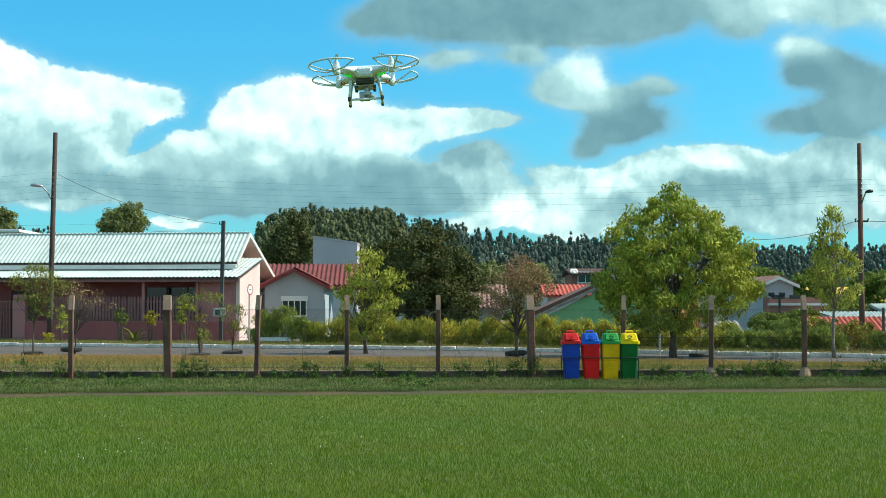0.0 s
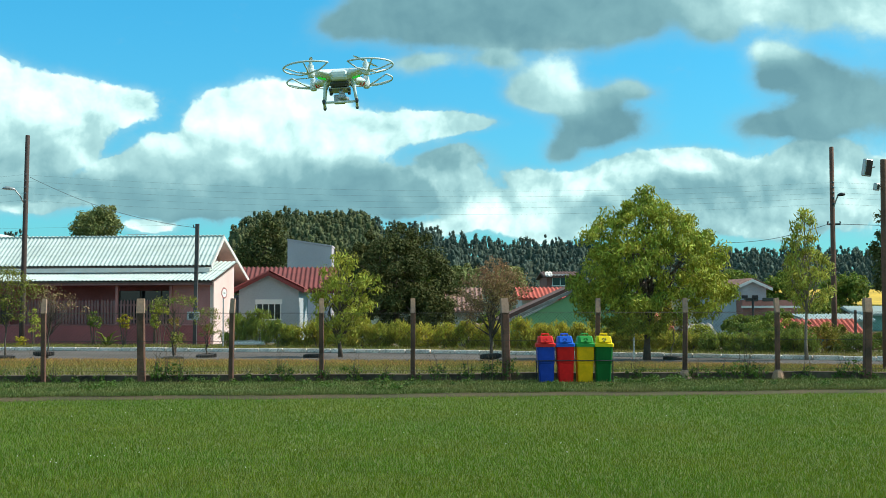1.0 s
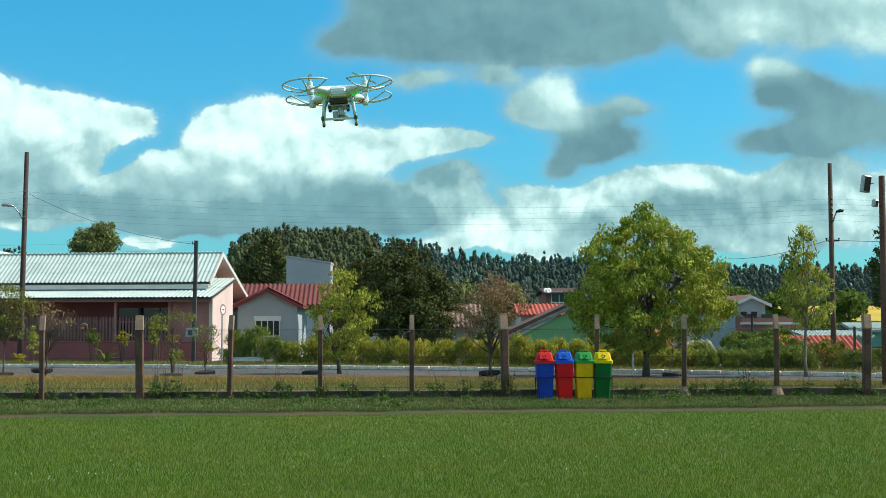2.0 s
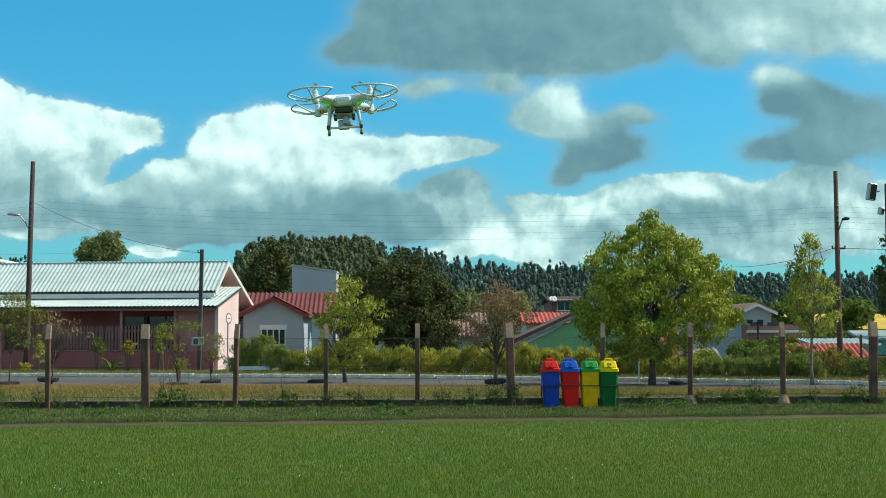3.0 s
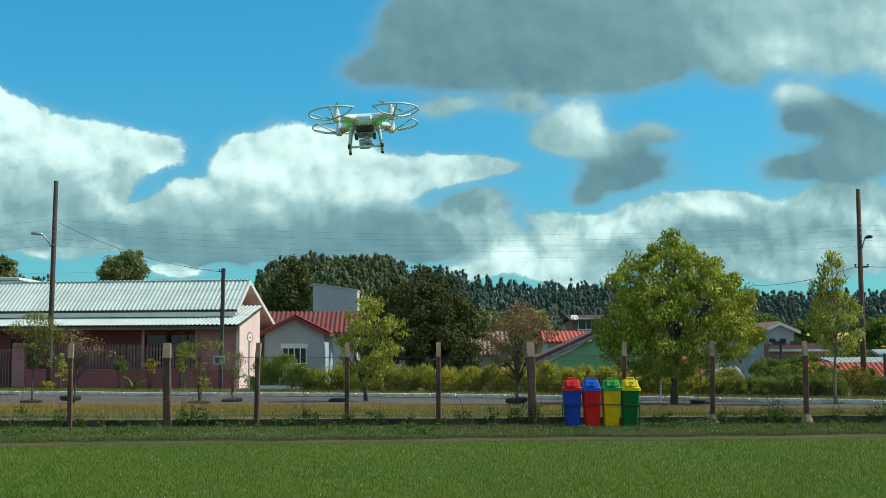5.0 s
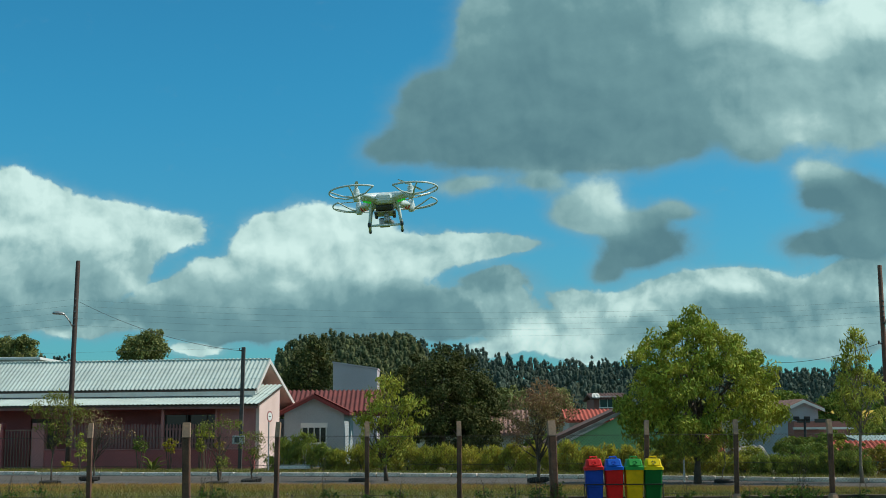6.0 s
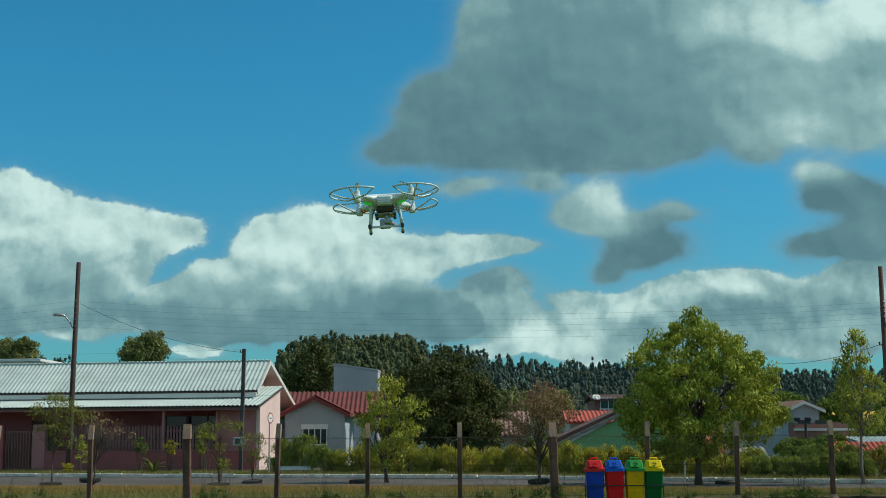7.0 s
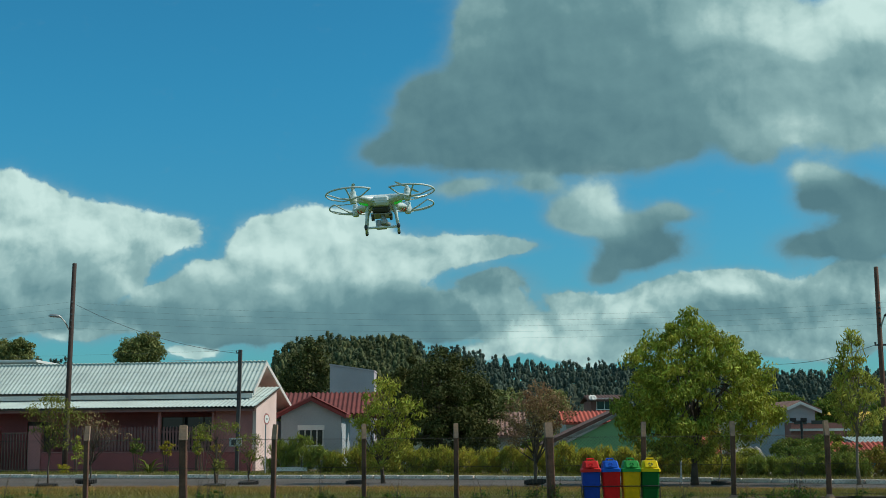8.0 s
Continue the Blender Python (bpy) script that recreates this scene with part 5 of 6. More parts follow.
sign = thing("road_sign", pose(-7.825, 52.0, 0.1, 0, 0, 68), "round road sign on a thin post, seen from an angle", "sign")
part("post", Shape().tube([(0, 0, -0.1), (0, 0, 2.558 - 0.1)], 0.028, 8), STEEL, sign)
disc = part("disc", Shape().turned([(0.225, 0), (0.225, 0.006)], 24).mesh("disc", SIGN_RIM), SIGN_RIM, sign, "red-rimmed disc", at=pose(0, -0.036, 2.33 - 0.1, 90, 0, 0))
part("face", Shape().turned([(0.165, 0), (0.165, 0.004)], 24).mesh("face", WHITE_PAINT), WHITE_PAINT, disc, "white sign face", at=pose(0, 0, 0.0065))
part("mark", Shape().box(-0.07, -0.02, 0, 0.07, 0.02, 0.004).mesh("mark", DARK_PLASTIC), DARK_PLASTIC, disc, at=pose(0, 0, 0.011))

# floodlight mast at the field's edge
FX, FY = 11.343, 31.0
mast = thing("floodlight_mast", pose(FX, FY, 0.05), "brown floodlight mast with two square lamps", "pole")
part("shaft", Shape().turned([(0.10, -0.2), (0.09, 2), (0.075, 5.2), (0.07, 5.22)], 10), POLE_RUST, mast, smooth=True)
for x0, z0, w, h, turn in ((-0.42, 5.055 - 0.05, 0.24, 0.42, 24), (-0.20, 4.588 - 0.05, 0.13, 0.18, 24)):
    f = part("floodlight", Shape().box(-w / 2, -0.05, -h / 2, w / 2, 0.08, h / 2, 0.02), GIMBAL, mast, "grey square floodlight", at=pose(x0, -0.1, z0, 8, 4, turn))
    part("lamp_glass", Shape().box(-w / 2 + 0.03, -0.056, -h / 2 + 0.03, w / 2 - 0.03, -0.051, h / 2 - 0.03), GLASS, f)
    part("bracket", Shape().tube([(w / 2, 0, 0), (w / 2 + 0.05, 0.05, 0.02), (0.3, 0.08, 0.05)], 0.014, 6), DARK_STEEL, f)

# ---------------------------------------------------------------- trees beside the road
T = 41.5
tree("broad_tree", 7.392, T, 0.06, (0.1, 0.1, 4.9), 0.105,
     profile_crown([(0.85, 1.1, 0.3), (1.3, 2.2, 2.0), (1.7, 2.5, 2.95), (2.1, 2.6, 3.15), (2.9, 2.65, 3.15), (3.5, 2.35, 2.75), (3.95, 2.2, 2.35), (4.4, 1.8, 2.0), (4.65, 1.6, 1.45),
                    (4.85, 1.15, 0.85), (5.05, 0.6, 0.6), (5.36, 0.1, 0.22)]),
     40000, 0.155, LEAF_BIG, BARK, 21, "round leafy tree with yellow-green sunlit leaves", 360, 0.32, 0.8, 0.36, 60, 0.22, 0.35, 0.02)
tree("slender_tree", 12.43, 41, 0.06, (0.0, 0, 4.6), 0.055,
     profile_crown([(1.5, 0.25, 0.55), (1.9, 0.7, 1.1), (2.4, 1.1, 1.15), (2.9, 1.15, 1.1), (3.3, 0.75, 0.8), (3.6, 0.8, 0.75), (4.0, 0.65, 0.5), (4.4, 0.35, 0.35), (4.75, 0.1, 0.12)], 0.8, 0.1),
     3000, 0.19, LEAF_SLIM, PALE_BARK, 22, "slender young tree with drooping olive leaves", 95, 0.24, 1.0, 0.27, 46, 0.3, 0.15, 0.02)
tree("lime_tree", -2.685, 45, 0.04, (-0.1, 0, 3.2), 0.07,
     profile_crown([(0.5, 0.4, 0.3), (0.9, 0.95, 0.7), (1.4, 1.25, 1.1), (1.9, 1.15, 1.35), (2.4, 1.05, 1.5), (2.9, 0.95, 1.4), (3.2, 0.7, 0.9), (3.45, 0.35, 0.4)], 0.8, 0.1),
     4300, 0.165, LEAF_LIME, BARK, 23, "young tree with lime-green leaves", 95, 0.27, 0.9, 0.32, 60, 0.15, 0.2, 0.03)
tree("reddish_tree", 2.414, 42, 0.05, (0.0, 0, 2.4), 0.06,
     [(-0.2, 0, 2.2, 1.0, 0.8, 0.6), (0.5, 0, 2.3, 0.8, 0.7, 0.6), (0.1, 0, 2.8, 0.5, 0.5, 0.45), (-0.5, 0, 1.6, 0.7, 0.6, 0.4)],
     5200, 0.09, LEAF_RED, BARK, 24, "sparse young tree with small reddish leaves", 130, 0.4, 0.3, 0.45, 50, 0.25)
tree("dark_tree", -1.095, 64, 0.0, (0, 0, 4.6), 0.28,
     [(0, 0, 3.5, 2.7, 2.2, 1.7), (0.3, 0, 4.5, 1.7, 1.5, 1.2), (-1.5, 0, 3.5, 1.7, 1.5, 1.6), (1.7, 0, 2.5, 1.5, 1.4, 1.8), (0, -0.5, 1.6, 2.8, 1.5, 1.4), (-0.9, 0, 4.9, 1.0, 1.0, 0.7), (2.0, -0.3, 1.2, 1.2, 1.1, 1.0), (-1.6, -0.3, 1.4, 1.3, 1.1, 1.1), (0.6, -0.6, 0.9, 1.8, 1.1, 0.8)],
     50000, 0.16, LEAF_DARK, BARK, 25, "big dense dark green tree behind the hedge", 240, 0.28, 0.3, 0.45, 20, 0.3)
# saplings in front of the pink house
tree("sapling_tree", -13.659, 43, 0.03, (0.05, 0, 3.0), 0.032,
     [(0.1, 0, 2.7, 0.55, 0.5, 0.45), (0.6, 0, 2.35, 0.6, 0.4, 0.35), (-0.5, 0, 2.45, 0.5, 0.4, 0.3), (0.1, 0, 2.0, 0.7, 0.4, 0.45), (0.2, 0, 1.5, 0.45, 0.4, 0.35)],
     2600, 0.085, LEAF_SAP, BARK, 26, "thin sapling with sparse yellow-green leaves", 120, 0.5, 0.5, 0.4, 44, 0.3, 0.1)
tree("bare_sapling_tree", -12.71, 44.5, 0.03, (0.2, 0, 2.0), 0.035,
     [(0.3, 0, 2.0, 0.7, 0.5, 0.4), (0.9, 0, 1.75, 0.45, 0.4, 0.3), (-0.1, 0, 2.2, 0.4, 0.4, 0.3)],
     620, 0.08, LEAF_RED, BARK, 27, "nearly bare sapling with thin reddish twigs", 60, 0.4, 0.3, 0.5, 56, 0.3)
tree("yellow_sapling_tree", -8.15, 43, 0.03, (0.1, 0, 1.9), 0.03,
     [(0.0, 0, 1.9, 0.7, 0.5, 0.25), (0.6, 0, 1.95, 0.4, 0.4, 0.22), (-0.6, 0, 1.8, 0.4, 0.4, 0.22), (0.1, 0, 0.6, 0.3, 0.3, 0.3)],
     900, 0.095, LEAF_SAP, BARK, 28, "small leaning sapling with yellowing leaves", 60, 0.5, 0.5, 0.4, 34, 0.3, 0.1)
tree("small_sapling_tree", -7.344, 45, 0.03, (0.0, 0, 1.4), 0.03,
     [(0.0, 0, 1.3, 0.45, 0.4, 0.4), (0.1, 0, 0.8, 0.35, 0.3, 0.3)],
     900, 0.075, LEAF_SAP, BARK, 29, "small bushy sapling beside the kerb", 26, 0.45, 0.3, 0.45, 16, 0.2)
tree("thin_sapling_tree", 8.255, 42, 0.03, (0.15, 0, 1.7), 0.022,
     [(0.1, 0, 1.6, 0.35, 0.3, 0.3)], 160, 0.09, LEAF_LIME, PALE_BARK, 30, "thin leaning sapling with few leaves", 14, 0.45, 0.4, 0.45, 10, 0.4)


def tyre(x, y, z, turn, words):
    ob = thing("planter_tyre", pose(x, y, z, rng.normal() * 3, rng.normal() * 3, turn), words, "tyre", "old tyres round the saplings")
    s = Shape()
    ring = [(0.25 * math.cos(a), 0.25 * math.sin(a), 0.07) for a in [2 * math.pi * k / 28 for k in range(28)]]
    s.tube(ring, 0.09, 10, True)
    part("casing", s, BLACK, ob, smooth=True)
    tread = Shape()
    for k in range(28):
        a = 2 * math.pi * k / 28
        tread.box(-0.018, -0.02, 0.01, 0.016, 0.006, 0.13, 0, pose(0.335 * math.cos(a), 0.335 * math.sin(a), 0, 0, 0, math.degrees(a) + 90))
    part("tread", tread, BLACK, ob)


TYRES = [(-13.696, 43, 0.0), (-12.827, 44.5, 0.09), (-8.15, 43, -0.05), (-7.344, 45, -0.03), (-3.592, 44.5, -0.03),
         (2.377, 42, 0.05), (8.366, 42, -0.04)]
for i, (x, y, up) in enumerate(TYRES):
    tyre(x, y, up, 40 * i, "old black tyre lying round a sapling's foot")

# ---------------------------------------------------------------- hedge and bushes behind the kerb
hedge_rng = np.random.default_rng(31)


def bush(name, x, y, z, puffs, n, leaf, mat, label, category="bush", clumps=30, spread=0.4, group="", slim=0.45, droop=0.2):
    ob = thing(name, pose(x, y, z), label, category, group)
    me, centres = leaf_cloud("foliage", puffs, n, leaf, mat, hedge_rng, clumps, spread, droop, slim, 0.35)
    part("foliage", me, mat, ob)
    for c in centres[:5]:
        s = Shape().tube([(c[0] * 0.3, c[1] * 0.3, -0.05), (c[0] * 0.7, c[1] * 0.7, c[2] * 0.6), tuple(c)], [0.02, 0.013, 0.004], 4)
        part("stem", s, BARK, ob)
    return ob


x = -7.439
while x < 13.41:
    y = along(KERB_LINE, x) + 3.2
    top = 1.15 if x < -6.5 else hedge_rng.uniform(0.85, 1.15)
    top += 0.35 * math.exp(-((x + 6.6) / 1.0) ** 2)
    top *= 0.62 if x > 8.2 else 1.0
    if not (14.476 < x < 14.594):
        bush("hedge_plant", x, y, 0.1, [(0, 0, top * 0.5, 0.72, 0.5, top * 0.55), (hedge_rng.normal() * 0.2, -0.1, top * 0.75, 0.4, 0.4, top * 0.3)], 2100, 0.2, LEAF_HEDGE if -5.2 < x < 10.0 else LEAF_SHRUB,
             "yellow-green leafy hedge shrub behind the kerb", "shrub", 40, 0.42, "hedge along the road", 0.22, 1.4)
    x += 0.86
for x, y, w, h, mat, words in ((11.68, 47, 0.9, 0.95, LEAF_BUSH, "rounded green bush"), (12.14, 46, 1.0, 1.03, LEAF_BUSH, "rounded green bush"), (12.53, 45, 0.7, 0.84, LEAF_BUSH, "rounded green bush"),
                                (13.38, 47, 0.6, 1.14, LEAF_LIME, "upright yellow-green shrub"), (13.85, 46.5, 0.75, 1.03, LEAF_BUSH, "upright green conifer shrub"), (12.82, 44.5, 0.6, 0.76, LEAF_BUSH, "dark green shrub"),
                                (14.09, 44.5, 0.55, 1.03, LEAF_ORANGE, "shrub with orange-tinged leaves"), (14.74, 45, 0.5, 0.87, LEAF_ORANGE, "shrub with orange-tinged leaves"),
                                (11.33, 52, 0.7, 1.00, LEAF_LIME, "yellow-green shrub"), (10.29, 53.5, 0.55, 1.90, LEAF_ORANGE, "shrub with orange leaves"), (14.90, 44, 0.7, 0.61, LEAF_BUSH, "low green shrub"), (15.57, 44, 0.7, 0.68, LEAF_BUSH, "low green shrub")):
    bush("bush", x, y, 0.1, [(0, 0, h * 0.5, w, w * 0.8, h * 0.52), (0.1, 0, h * 0.8, w * 0.6, w * 0.5, h * 0.3)], 2600, 0.085, mat, words + " behind the kerb", "bush", 46, 0.34)
# garden plants in front of the pink house
for x, y, w, h, z0, mat, words in ((-16.66, 56.3, 0.46, 1.1, 0.35, LEAF_LIME, "small cone-shaped yellow-green conifer"), (-12.83, 56.6, 0.32, 0.6, 0.75, LEAF_YELLOW, "bright yellow flowering shrub"),
                                (-14.14, 56.6, 0.35, 0.7, 0.75, LEAF_BUSH, "dark green shrub"), (-11.31, 56.7, 0.4, 0.8, 1.05, LEAF_LIME, "lime-green shrub"), (-11.49, 56.4, 0.2, 0.9, 0.70, LEAF_LIME, "lime-green shrub")):
    bush("garden_shrub", x, y, 0.1, [(0, 0, z0 + h * 0.45, w, w * 0.7, h * 0.5), (0, 0, z0 + h * 0.8, w * 0.45, w * 0.4, h * 0.35)], 700, 0.09, mat, words + " before the low wall", "shrub", 20, 0.42)
agave = thing("agave", pose(-13.295, 55.5, 0.12), "spiky low agave before the maroon wall", "plant")
for k in range(13):
    a = 2 * math.pi * k / 13 + 0.2
    c, s_ = math.cos(a), math.sin(a)
    up = 0.35 + 0.25 * (k % 3)
    part("agave_leaf", Shape().tube([(0.03 * c, 0.03 * s_, 0), (0.32 * c, 0.32 * s_, up * 0.6), (0.68 * c, 0.68 * s_, up * 0.75)], [0.03, 0.055, 0.005], 5, flat=0.4), LEAF_BUSH, agave)
flower_tuft = bush("yellow_tuft", -16.996, 55.5, 0.1, [(0, 0, 0.2, 0.3, 0.25, 0.22)], 260, 0.12, LEAF_YELLOW, "tuft of yellow-leaved plants at the pole's foot", "plant", 10, 0.5)
red_shrub = bush("red_leaved_plant", -8.846, 47, 0.05, [(0, 0, 1.2, 0.25, 0.2, 0.2)], 70, 0.12, LEAF_ORANGE, "small plant with reddish leaves", "plant", 8, 0.5)

# ---------------------------------------------------------------- trees further off
# x, y, half width, top, underside of the crown
FAR = [(-27.3, 110, 2.05, 10.6, 7.6, LEAF_FAR, "tall rounded tree behind the pink house"), (-31.1, 90, 1.19, 8.7, 6.1, LEAF_FAR, "rounded tree behind the pink house"), (-33.3, 92, 1.21, 8.6, 6.2, LEAF_FAR, "rounded tree behind the pink house"),
       (-11.8, 100, 1.98, 9.2, 4.0, LEAF_DARK, "large green tree behind the grey house"), (-16.5, 120, 1.84, 7.7, 4.0, LEAF_FAR, "green tree behind the grey house"),
       (3.2, 110, 2.17, 5.5, 2.8, LEAF_FAR, "round green tree among the houses"), (8.2, 120, 2.11, 5.6, 2.9, LEAF_FAR, "green tree among the houses"), (0.3, 110, 1.93, 6.2, 2.8, LEAF_BUSH, "dark green tree among the houses"),
       (26.9, 110, 2.17, 5.2, 2.3, LEAF_BUSH, "dark green tree among the houses"), (30.3, 105, 2.08, 5.3, 1.8, LEAF_BUSH, "dark green tree among the houses"),
       (43.2, 130, 2.57, 5.3, 1.9, LEAF_BUSH, "dark green tree among the houses"), (37.2, 100, 1.54, 10.6, 2.7, LEAF_DARK, "dark tall tree beyond the houses"), (28.3, 90, 1.19, 2.2, 0.6, LEAF_BUSH, "dark green tree among the houses"),
       (18.4, 66, 0.87, 1.6, 0.6, LEAF_BUSH, "dark green tree behind the sheds"), (16.2, 64, 0.98, 1.3, 0.6, LEAF_BUSH, "dark green tree behind the sheds"), (10.7, 75, 1.15, 3.1, 1.1, LEAF_FAR, "green tree behind the green house"), (4.1, 66, 1.01, 1.6, 0.6, LEAF_BUSH, "green bush behind the hedge")]
for i, (x, y, r, z1, z0, mat, words) in enumerate(FAR):
    h = (z1 - z0)
    tree("distant_tree", x, y, 0, (0, 0, z1 * 0.85), 0.16,
         [(0, 0, z0 + h * 0.45, r, r, h * 0.45), (r * 0.25, 0, z0 + h * 0.7, r * 0.7, r * 0.7, h * 0.32), (-r * 0.45, 0, z0 + h * 0.35, r * 0.65, r * 0.7, h * 0.35)],
         9000 if i < 3 else 4600, (0.0022 if i < 3 else 0.003) * y, mat, BARK, 50 + i, words, 160 if i < 3 else 100, 0.32, 0.3, 0.5, 12, 0.4, 0.35)
# ---------------------------------------------------------------- wooded hills


# skyline of the hills: sideways and up, in thousandths of the distance
def skyline(side, layer):
    if layer == 0:
        return float(np.interp(side, [-151, -144, -136, -125, -98, -63, -39, -32, -19, 7], [33, 64, 72, 76, 77, 77, 76, 64, 46, 11]))
    return float(np.interp(side, [-520, -352, -338, -318, -298, -284, -151, -134, -81, -37, -11, 7, 38, 64, 86, 112, 148, 249, 292, 344, 534], [29, 30, 62, 66, 58, 32, 33, 55, 69, 73, 70, 65, 61, 55, 56, 58, 54, 50, 49, 49, 46]))


# a ball of three rings, for the clumps of far crowns
BALL = np.array([(0, 0, 1)] + [(math.sin(p) * math.cos(a + p), math.sin(p) * math.sin(a + p), math.cos(p)) for p in (0.8, 1.57, 2.35) for a in [k * math.pi / 3 for k in range(6)]] + [(0, 0, -1)])
BALL_FACES = [(0, 1 + k, 1 + (k + 1) % 6) for k in range(6)] + [(19, 13 + (k + 1) % 6, 13 + k) for k in range(6)]
for ring in (1, 7):
    for k in range(6):
        BALL_FACES += [(ring + k, ring + 6 + k, ring + 6 + (k + 1) % 6), (ring + k, ring + 6 + (k + 1) % 6, ring + (k + 1) % 6)]


def hill(name, layer, near, far, x0, x1, count, mat, seed, label, tall):
    r = np.random.default_rng(seed)
    # the slope itself
    s, cols, rows = Shape(), 60, 8
    def height(side, t):
        top = 1.6 + skyline(side, layer) / 1000 * far - tall * 1.0
        return max(-0.5, top) * t ** 0.8 - 0.5 * (1 - t)
    for i in range(cols + 1):
        for k in range(rows + 1):
            side = x0 + (x1 - x0) * i / cols
            t = k / rows
            y = near + (far - near) * t
            s.v.append((side / 1000 * y, y, height(side, t)))
    for i in range(cols):
        for k in range(rows):
            a = i * (rows + 1) + k
            s.f.append((a, a + rows + 1, a + rows + 2, a + 1))
    solo(name, s, HILL_SOIL, "long low wooded hill", "hill", "structure")
    V, balls = [], []
    for i in range(count):
        side = r.uniform(x0, x1)
        t = 1.0 if i < count * 0.14 else r.uniform(0, 1) ** 0.7
        y = near + (far - near) * t
        h = tall * r.uniform(0.62, 1.1) * (1.15 if r.random() < 0.12 else 1)
        w = h * r.uniform(0.12, 0.22)
        x, z = side / 1000 * y, height(side, t)
        # four clumps up the stem, each a bumpy ball with loose leaves on its skin
        m, n = 4, 150
        up = np.linspace(0.34, 0.88, m) + r.normal(size=m) * 0.04
        way = r.uniform(0, 2 * math.pi, m)
        out = w * 0.6 * (1.02 - up) ** 0.5 * r.uniform(0.3, 1.4, m)
        big = w * (1.0 - 0.62 * up) * r.uniform(0.75, 1.2, m)
        mid = np.stack([x + out * np.cos(way), y + out * np.sin(way), z + up * h], 1)
        stretch = np.array((1, 1, 1.5))
        for j in range(m):
            bump = r.uniform(0.5, 1.1, len(BALL))[:, None]
            balls.append(mid[j] + BALL * bump * big[j] * stretch)
        own = r.integers(0, m, n)
        e = r.normal(size=(n, 3))
        e /= np.linalg.norm(e, axis=1)[:, None]
        pos = mid[own] + e * big[own][:, None] * r.uniform(0.7, 1.2, n)[:, None] * stretch
        face = e + r.normal(size=(n, 3)) * 0.35
        d1 = np.cross(face, r.normal(size=(n, 3)))
        d1 /= np.linalg.norm(d1, axis=1)[:, None]
        d2 = np.cross(face, d1)
        d2 /= np.linalg.norm(d2, axis=1)[:, None]
        k = h * 0.028 * r.uniform(0.6, 1.3, n)[:, None]
        V.append(np.stack([pos + d1 * k, pos - d1 * k * 0.5 + d2 * k * 0.8, pos - d1 * k * 0.5 - d2 * k * 0.8], 1))
    V, balls = np.concatenate(V).reshape(-1, 3), np.array(balls)
    skin = (np.arange(len(balls))[:, None, None] * len(BALL) + np.array(BALL_FACES)[None]).reshape(-1, 3) + len(V)
    faces = np.concatenate([np.arange(len(V)).reshape(-1, 3), skin])
    me = array_mesh(name + "_woods", np.concatenate([V, balls.reshape(-1, 3)]), faces, mat)
    me.polygons.foreach_set("use_smooth", [True] * len(me.polygons))
    solo(name + "_woods", me, mat, label, "trees", "stuff")


hill("far_hill", 1, 420, 640, -420, 460, 2700, FOREST_HAZED, 61, "dark distant eucalyptus woods along the skyline, tinted blue for haze", 11)
hill("near_hill", 0, 260, 400, -145, 2, 1500, FOREST, 62, "green eucalyptus wood on a low hill", 8.6)

# ---------------------------------------------------------------- small things behind the kerb
stake = thing("white_stake", pose(7.226, 43, 0.03), "thin white wooden stake on the verge", "stake")
part("rod", Shape().box(-0.03, -0.02, -0.1, 0.03, 0.02, 0.85, 0.006), WHITE_PAINT, stake)
low_white = thing("white_bench_wall", pose(-7.005, 53.4, 0.1), "low whitewashed wall under the hedge", "wall")
part("slab", Shape().box(-0.75, -0.1, 0.12, 0.7, 0.1, 0.28, 0.01), WHITE_PAINT, low_white)
for x in (-0.6, 0.55):
    part("support", Shape().box(x - 0.06, -0.08, -0.05, x + 0.06, 0.08, 0.117), CONCRETE_TIP, low_white)
lamp_post = thing("yard_light_pole", pose(18.304, 70, 0.0), "dark thin pole with two dark yard lights", "pole")
part("shaft", Shape().tube([(0, 0, -0.1), (0, 0, 2.244)], 0.07, 8), DARK_STEEL, lamp_post)
for x in (-0.45, 0.12):
    part("yard_light", Shape().box(x - 0.16, -0.1, 2.244, x + 0.16, 0.06, 2.429, 0.02), DARK_STEEL, lamp_post)
part("light_arm", Shape().tube([(-0.5, 0, 2.214), (0.2, 0, 2.214)], 0.03, 6), DARK_STEEL, lamp_post)
# stack of orange bricks
stack = thing("brick_stack", pose(16.455, 47, 0.1, 0, 0, -10), "stack of orange hollow bricks beside the road", "bricks")
brick = Shape().box(-0.145, -0.07, 0, 0.145, 0.07, 0.135, 0.008).mesh("brick", BRICK)
for row in range(5):
    for i in range(6):
        if row == 4 and i in (0, 5):
            continue
        part("brick", brick, BRICK, stack, at=pose(-0.78 + 0.305 * i + 0.1 * (row % 2) + rng.normal() * 0.012, rng.normal() * 0.015, 0.137 * row, 0, 0, rng.normal() * 2))
board = thing("leaning_board", pose(15.661, 46, 0.1, 0, -16, 10), "pale blue board leaning on a dark stake", "board")
part("panel", Shape().box(-0.05, -0.02, -0.05, 0.05, 0.02, 0.75, 0.006), WHITE_PAINT, board)
yard_post = thing("dark_stake", pose(15.79, 46.2, 0.1), "dark upright wooden stake", "stake")
part("rod", Shape().box(-0.04, -0.04, -0.1, 0.04, 0.04, 1.5, 0.008), DARK_WOOD, yard_post)

# ---------------------------------------------------------------- drone hovering over the lawn
drone = thing("quadcopter_drone", pose(-0.361, 5.896, 2.672, -4.2, -3.4, 2), "white quadcopter drone with prop guards hovering in the air", "drone")
R_M = 0.124


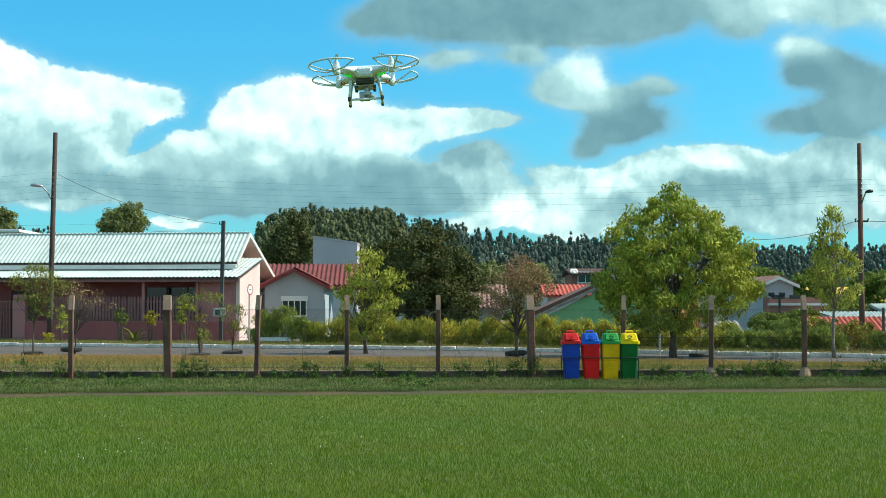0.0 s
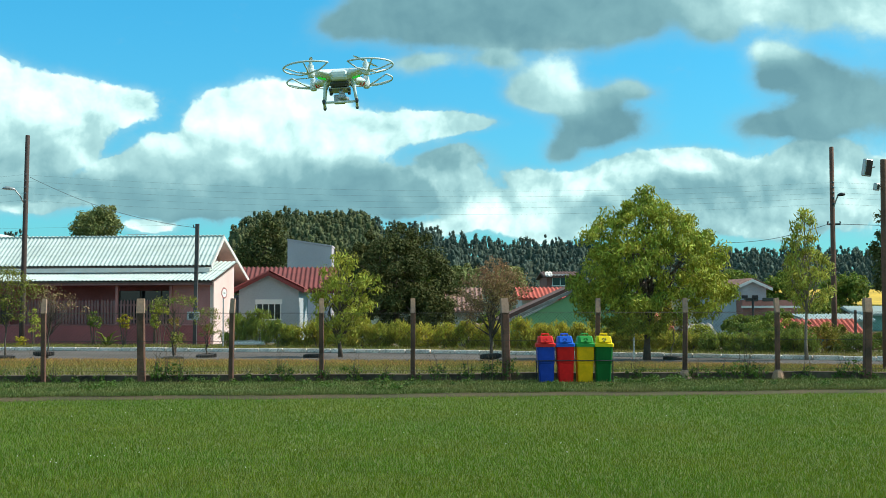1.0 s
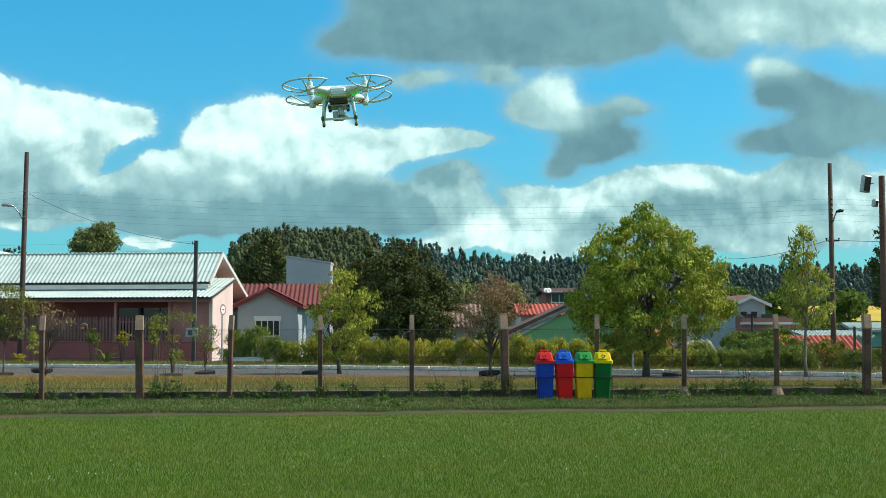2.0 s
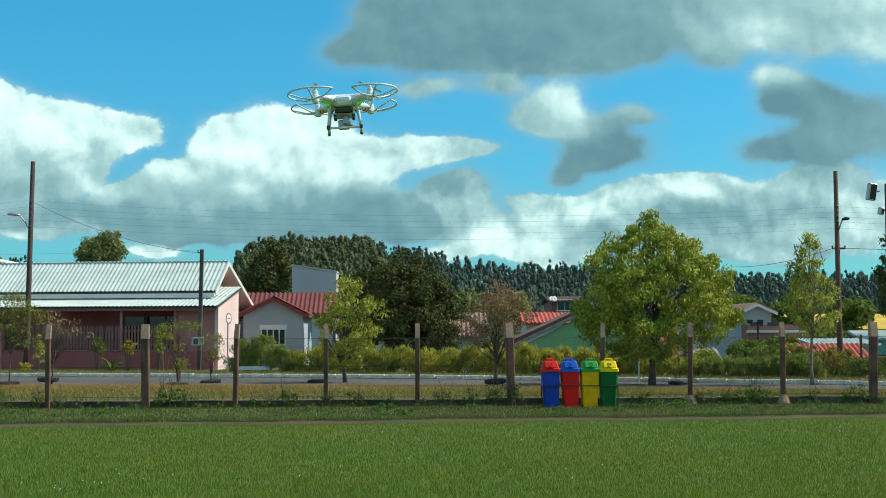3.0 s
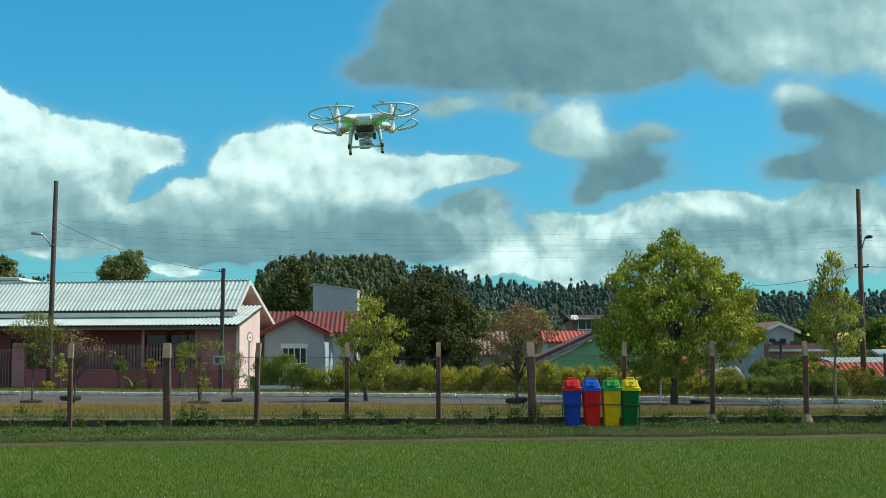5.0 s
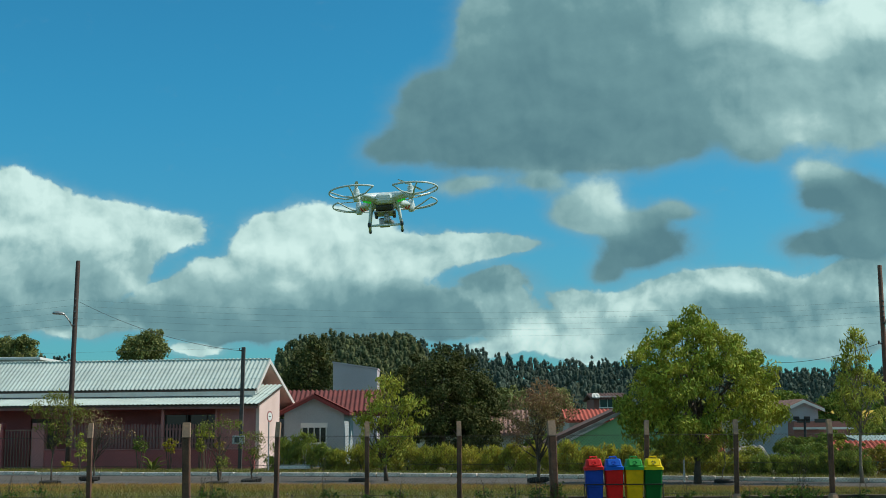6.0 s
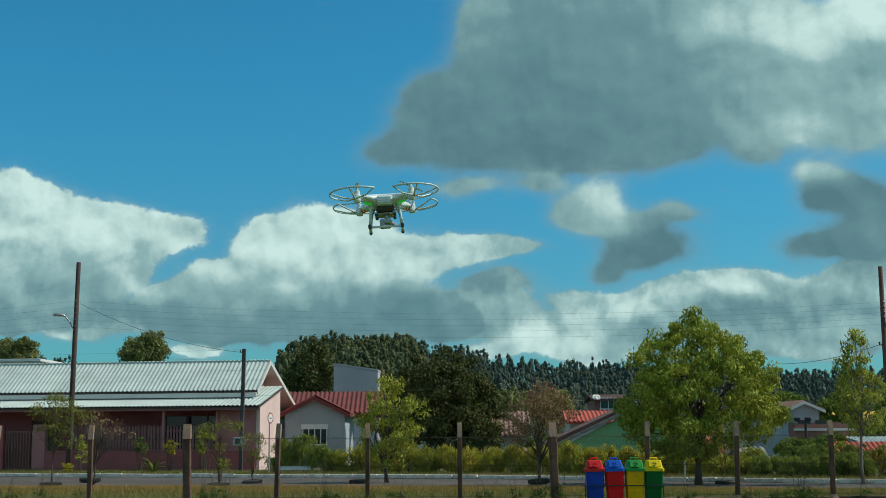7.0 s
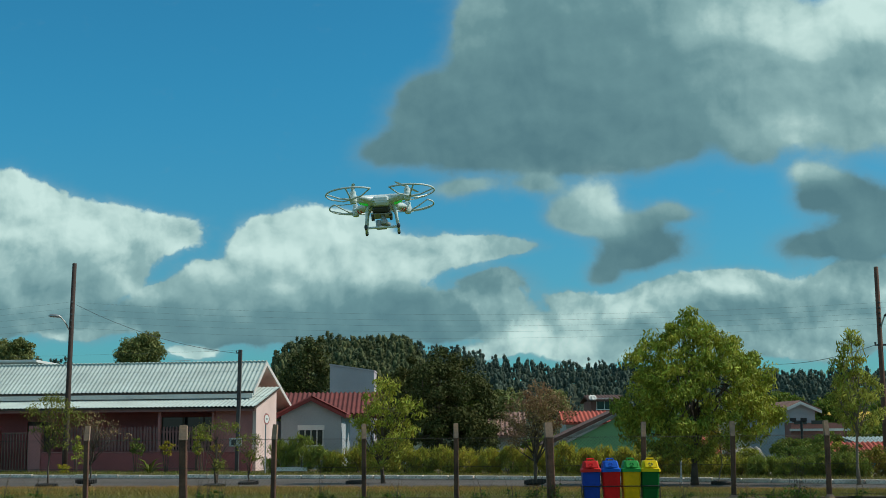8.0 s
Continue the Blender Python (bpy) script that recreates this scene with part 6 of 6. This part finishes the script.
def shell():
    s, n, rings = Shape(), 64, [0.0, 0.25, 0.45, 0.62, 0.78, 0.9, 0.97, 1.0]
    v, f = [], []
    for side in (1, -1):
        for q in rings:
            for k in range(n):
                a = 2 * math.pi * k / n
                lobe = abs(math.sin(2 * a)) ** 5
                reach = 0.082 + 0.088 * lobe
                r = reach * q
                dome = math.sqrt(max(0.0, 1 - q * q))
                thick = (0.040 if side > 0 else 0.030) * (1 - 0.55 * lobe * q)
                z = side * thick * dome + 0.006 * lobe * q
                v.append((r * math.cos(a), r * math.sin(a), z))
    m = len(rings)
    for h in range(2):
        for i in range(m - 1):
            for k in range(n):
                q = (k + 1) % n
                a, b = (h * m + i) * n, (h * m + i + 1) * n
                f.append((a + k, a + q, b + q, b + k))
    s.add(v, f)
    return s


body = part("body_shell", shell(), SHELL, drone, "glossy white shell", True)
bm = bmesh.new()
bm.from_mesh(body.data)
bmesh.ops.remove_doubles(bm, verts=bm.verts, dist=0.0003)
bmesh.ops.recalc_face_normals(bm, faces=bm.faces)
bm.to_mesh(body.data)
bm.free()
part("battery", Shape().box(-0.038, -0.105, -0.030, 0.038, -0.045, 0.014, 0.010), SHELL, drone, "white battery block at the rear")
part("battery_seam", Shape().box(-0.0385, -0.1055, -0.012, 0.0385, -0.046, -0.009), GUARD, drone)
part("belly_plate", Shape().box(-0.042, -0.07, -0.052, 0.042, 0.07, -0.024, 0.010), DARK_PLASTIC, drone, "dark belly with electronics")
part("mount_plate", Shape().box(-0.050, -0.045, -0.060, 0.050, 0.045, -0.054, 0.002), GIMBAL, drone, "grey damped gimbal plate")
for x in (-0.042, 0.042):
    for y in (-0.036, 0.036):
        part("damper", Shape().turned([(0.006, -0.07), (0.008, -0.064), (0.006, -0.058)], 8, (x, y, 0)), DARK_PLASTIC, drone)
gim = part("gimbal", Shape().tube([(0.004, -0.02, -0.058), (0.006, -0.03, -0.075), (0.02, -0.02, -0.10), (0.03, 0.0, -0.102)], [0.011, 0.011, 0.012, 0.012], 8), GIMBAL, drone, "grey gimbal arm", True)
part("gimbal_motor", Shape().turned([(0.012, -0.012), (0.014, -0.008), (0.014, 0.008), (0.012, 0.012)], 14, (0.006, -0.028, -0.092)), GIMBAL, gim)
part("action_camera", Shape().box(-0.030, -0.018, -0.120, 0.022, 0.016, -0.080, 0.005), GIMBAL, gim, "small boxy grey camera")
part("camera_lens", Shape().tube([(-0.008, 0.015, -0.098), (-0.008, 0.026, -0.098)], [0.012, 0.011], 14), DARK_PLASTIC, gim)

for sx in (-1, 1):
    leg = part("landing_leg", Shape().tube([(sx * 0.052, -0.045, -0.012), (sx * 0.066, -0.047, -0.040), (sx * 0.070, -0.050, -0.080), (sx * 0.075, -0.054, -0.120)], [0.010, 0.009, 0.0075, 0.0075], 8, flat=0.8), SHELL, drone, smooth=True)
    part("landing_leg", Shape().tube([(sx * 0.052, 0.045, -0.012), (sx * 0.066, 0.047, -0.040), (sx * 0.070, 0.050, -0.080), (sx * 0.075, 0.054, -0.120)], [0.010, 0.009, 0.0075, 0.0075], 8, flat=0.8), SHELL, drone, smooth=True)
    skid = part("skid", Shape().tube([(sx * 0.075, -0.066, -0.122), (sx * 0.075, 0.066, -0.122)], 0.0065, 8), SHELL, drone, smooth=True)
    for y in (-0.062, 0.062):
        part("skid_foot", Shape().turned([(0.004, -0.014), (0.007, -0.010), (0.008, -0.002), (0.007, 0.006)], 10, (sx * 0.075, y, -0.120)), DARK_PLASTIC, skid, "black rubber foot")
part("cross_bar", Shape().tube([(-0.075, -0.05, -0.124), (0.075, -0.05, -0.124)], 0.0055, 8), SHELL, drone)

for sx in (-1, 1):
    for sy in (-1, 1):
        mx, my = sx * R_M, sy * R_M
        mot = part("motor", Shape().turned([(0.013, -0.022), (0.017, -0.014), (0.017, 0.012), (0.0145, 0.016), (0.014, 0.032), (0.012, 0.034)], 16, (mx, my, 0)), SHELL, drone, smooth=False)
        part("spinner", Shape().turned([(0.008, 0.034), (0.008, 0.042), (0.004, 0.050), (0.001, 0.052)], 12, (mx, my, 0)), GUARD, mot, "grey propeller nut")
        prop = Shape()
        a0 = 0.5 + 1.3 * sx + 0.7 * sy
        for k in (0, math.pi):
            a = a0 + k
            pts = [(mx + d * math.cos(a), my + d * math.sin(a), 0.040) for d in (0.006, 0.03, 0.07, 0.10, 0.118)]
            prop.tube(pts, [0.004, 0.009, 0.0085, 0.007, 0.003], 6, flat=0.16)
        part("propeller", prop, GUARD, mot, "thin white two-blade propeller")
        part("arm_sleeve", Shape().tube([(0.085 * 0.7071 * sx, 0.085 * 0.7071 * sy, 0.001), (0.12 * 0.7071 * sx, 0.12 * 0.7071 * sy, 0.002), (mx, my, 0.002)], [0.012, 0.0165, 0.0155], 12), SHELL, drone, smooth=True)
        # guard: an arc round the outside, held by two stays
        out = math.atan2(sy, sx)
        arc = [(mx + 0.124 * math.cos(out + w), my + 0.124 * math.sin(out + w), 0.020) for w in [radians(-86 + 172 * i / 22) for i in range(23)]]
        g = part("prop_guard", Shape().tube(arc, 0.0034, 8, flat=1.3), GUARD, drone, "pale grey plastic prop guard", True)
        for e in (arc[0], arc[7], arc[15], arc[-1]):
            part("guard_stay", Shape().tube([(mx + 0.012 * sx, my + 0.012 * sy, -0.006), ((mx + e[0]) / 2, (my + e[1]) / 2, 0.0), e], [0.005, 0.0036, 0.0032], 7), GUARD, g)
        if sy > 0:
            for d in (0.128, 0.146):
                c = (d * 0.7071 * sx, d * 0.7071 * sy)
                t = Vector((sx, sy, 0)).normalized()
                p0 = Vector((c[0], c[1], 0.002))
                part("arm_stripe", Shape().tube([p0 - t * 0.0035, p0 + t * 0.0035], [0.0172, 0.0172], 14, flat=1.0), RED_STRIPE, drone, "red sticker band")
        else:
            for d in (0.092, 0.105, 0.118, 0.131):
                part("led", Shape().turned([(0.003, -0.006), (0.005, 0.0), (0.003, 0.003)], 8, (d * 0.7071 * sx, d * 0.7071 * sy, -0.017)), LED, drone, "green navigation light")
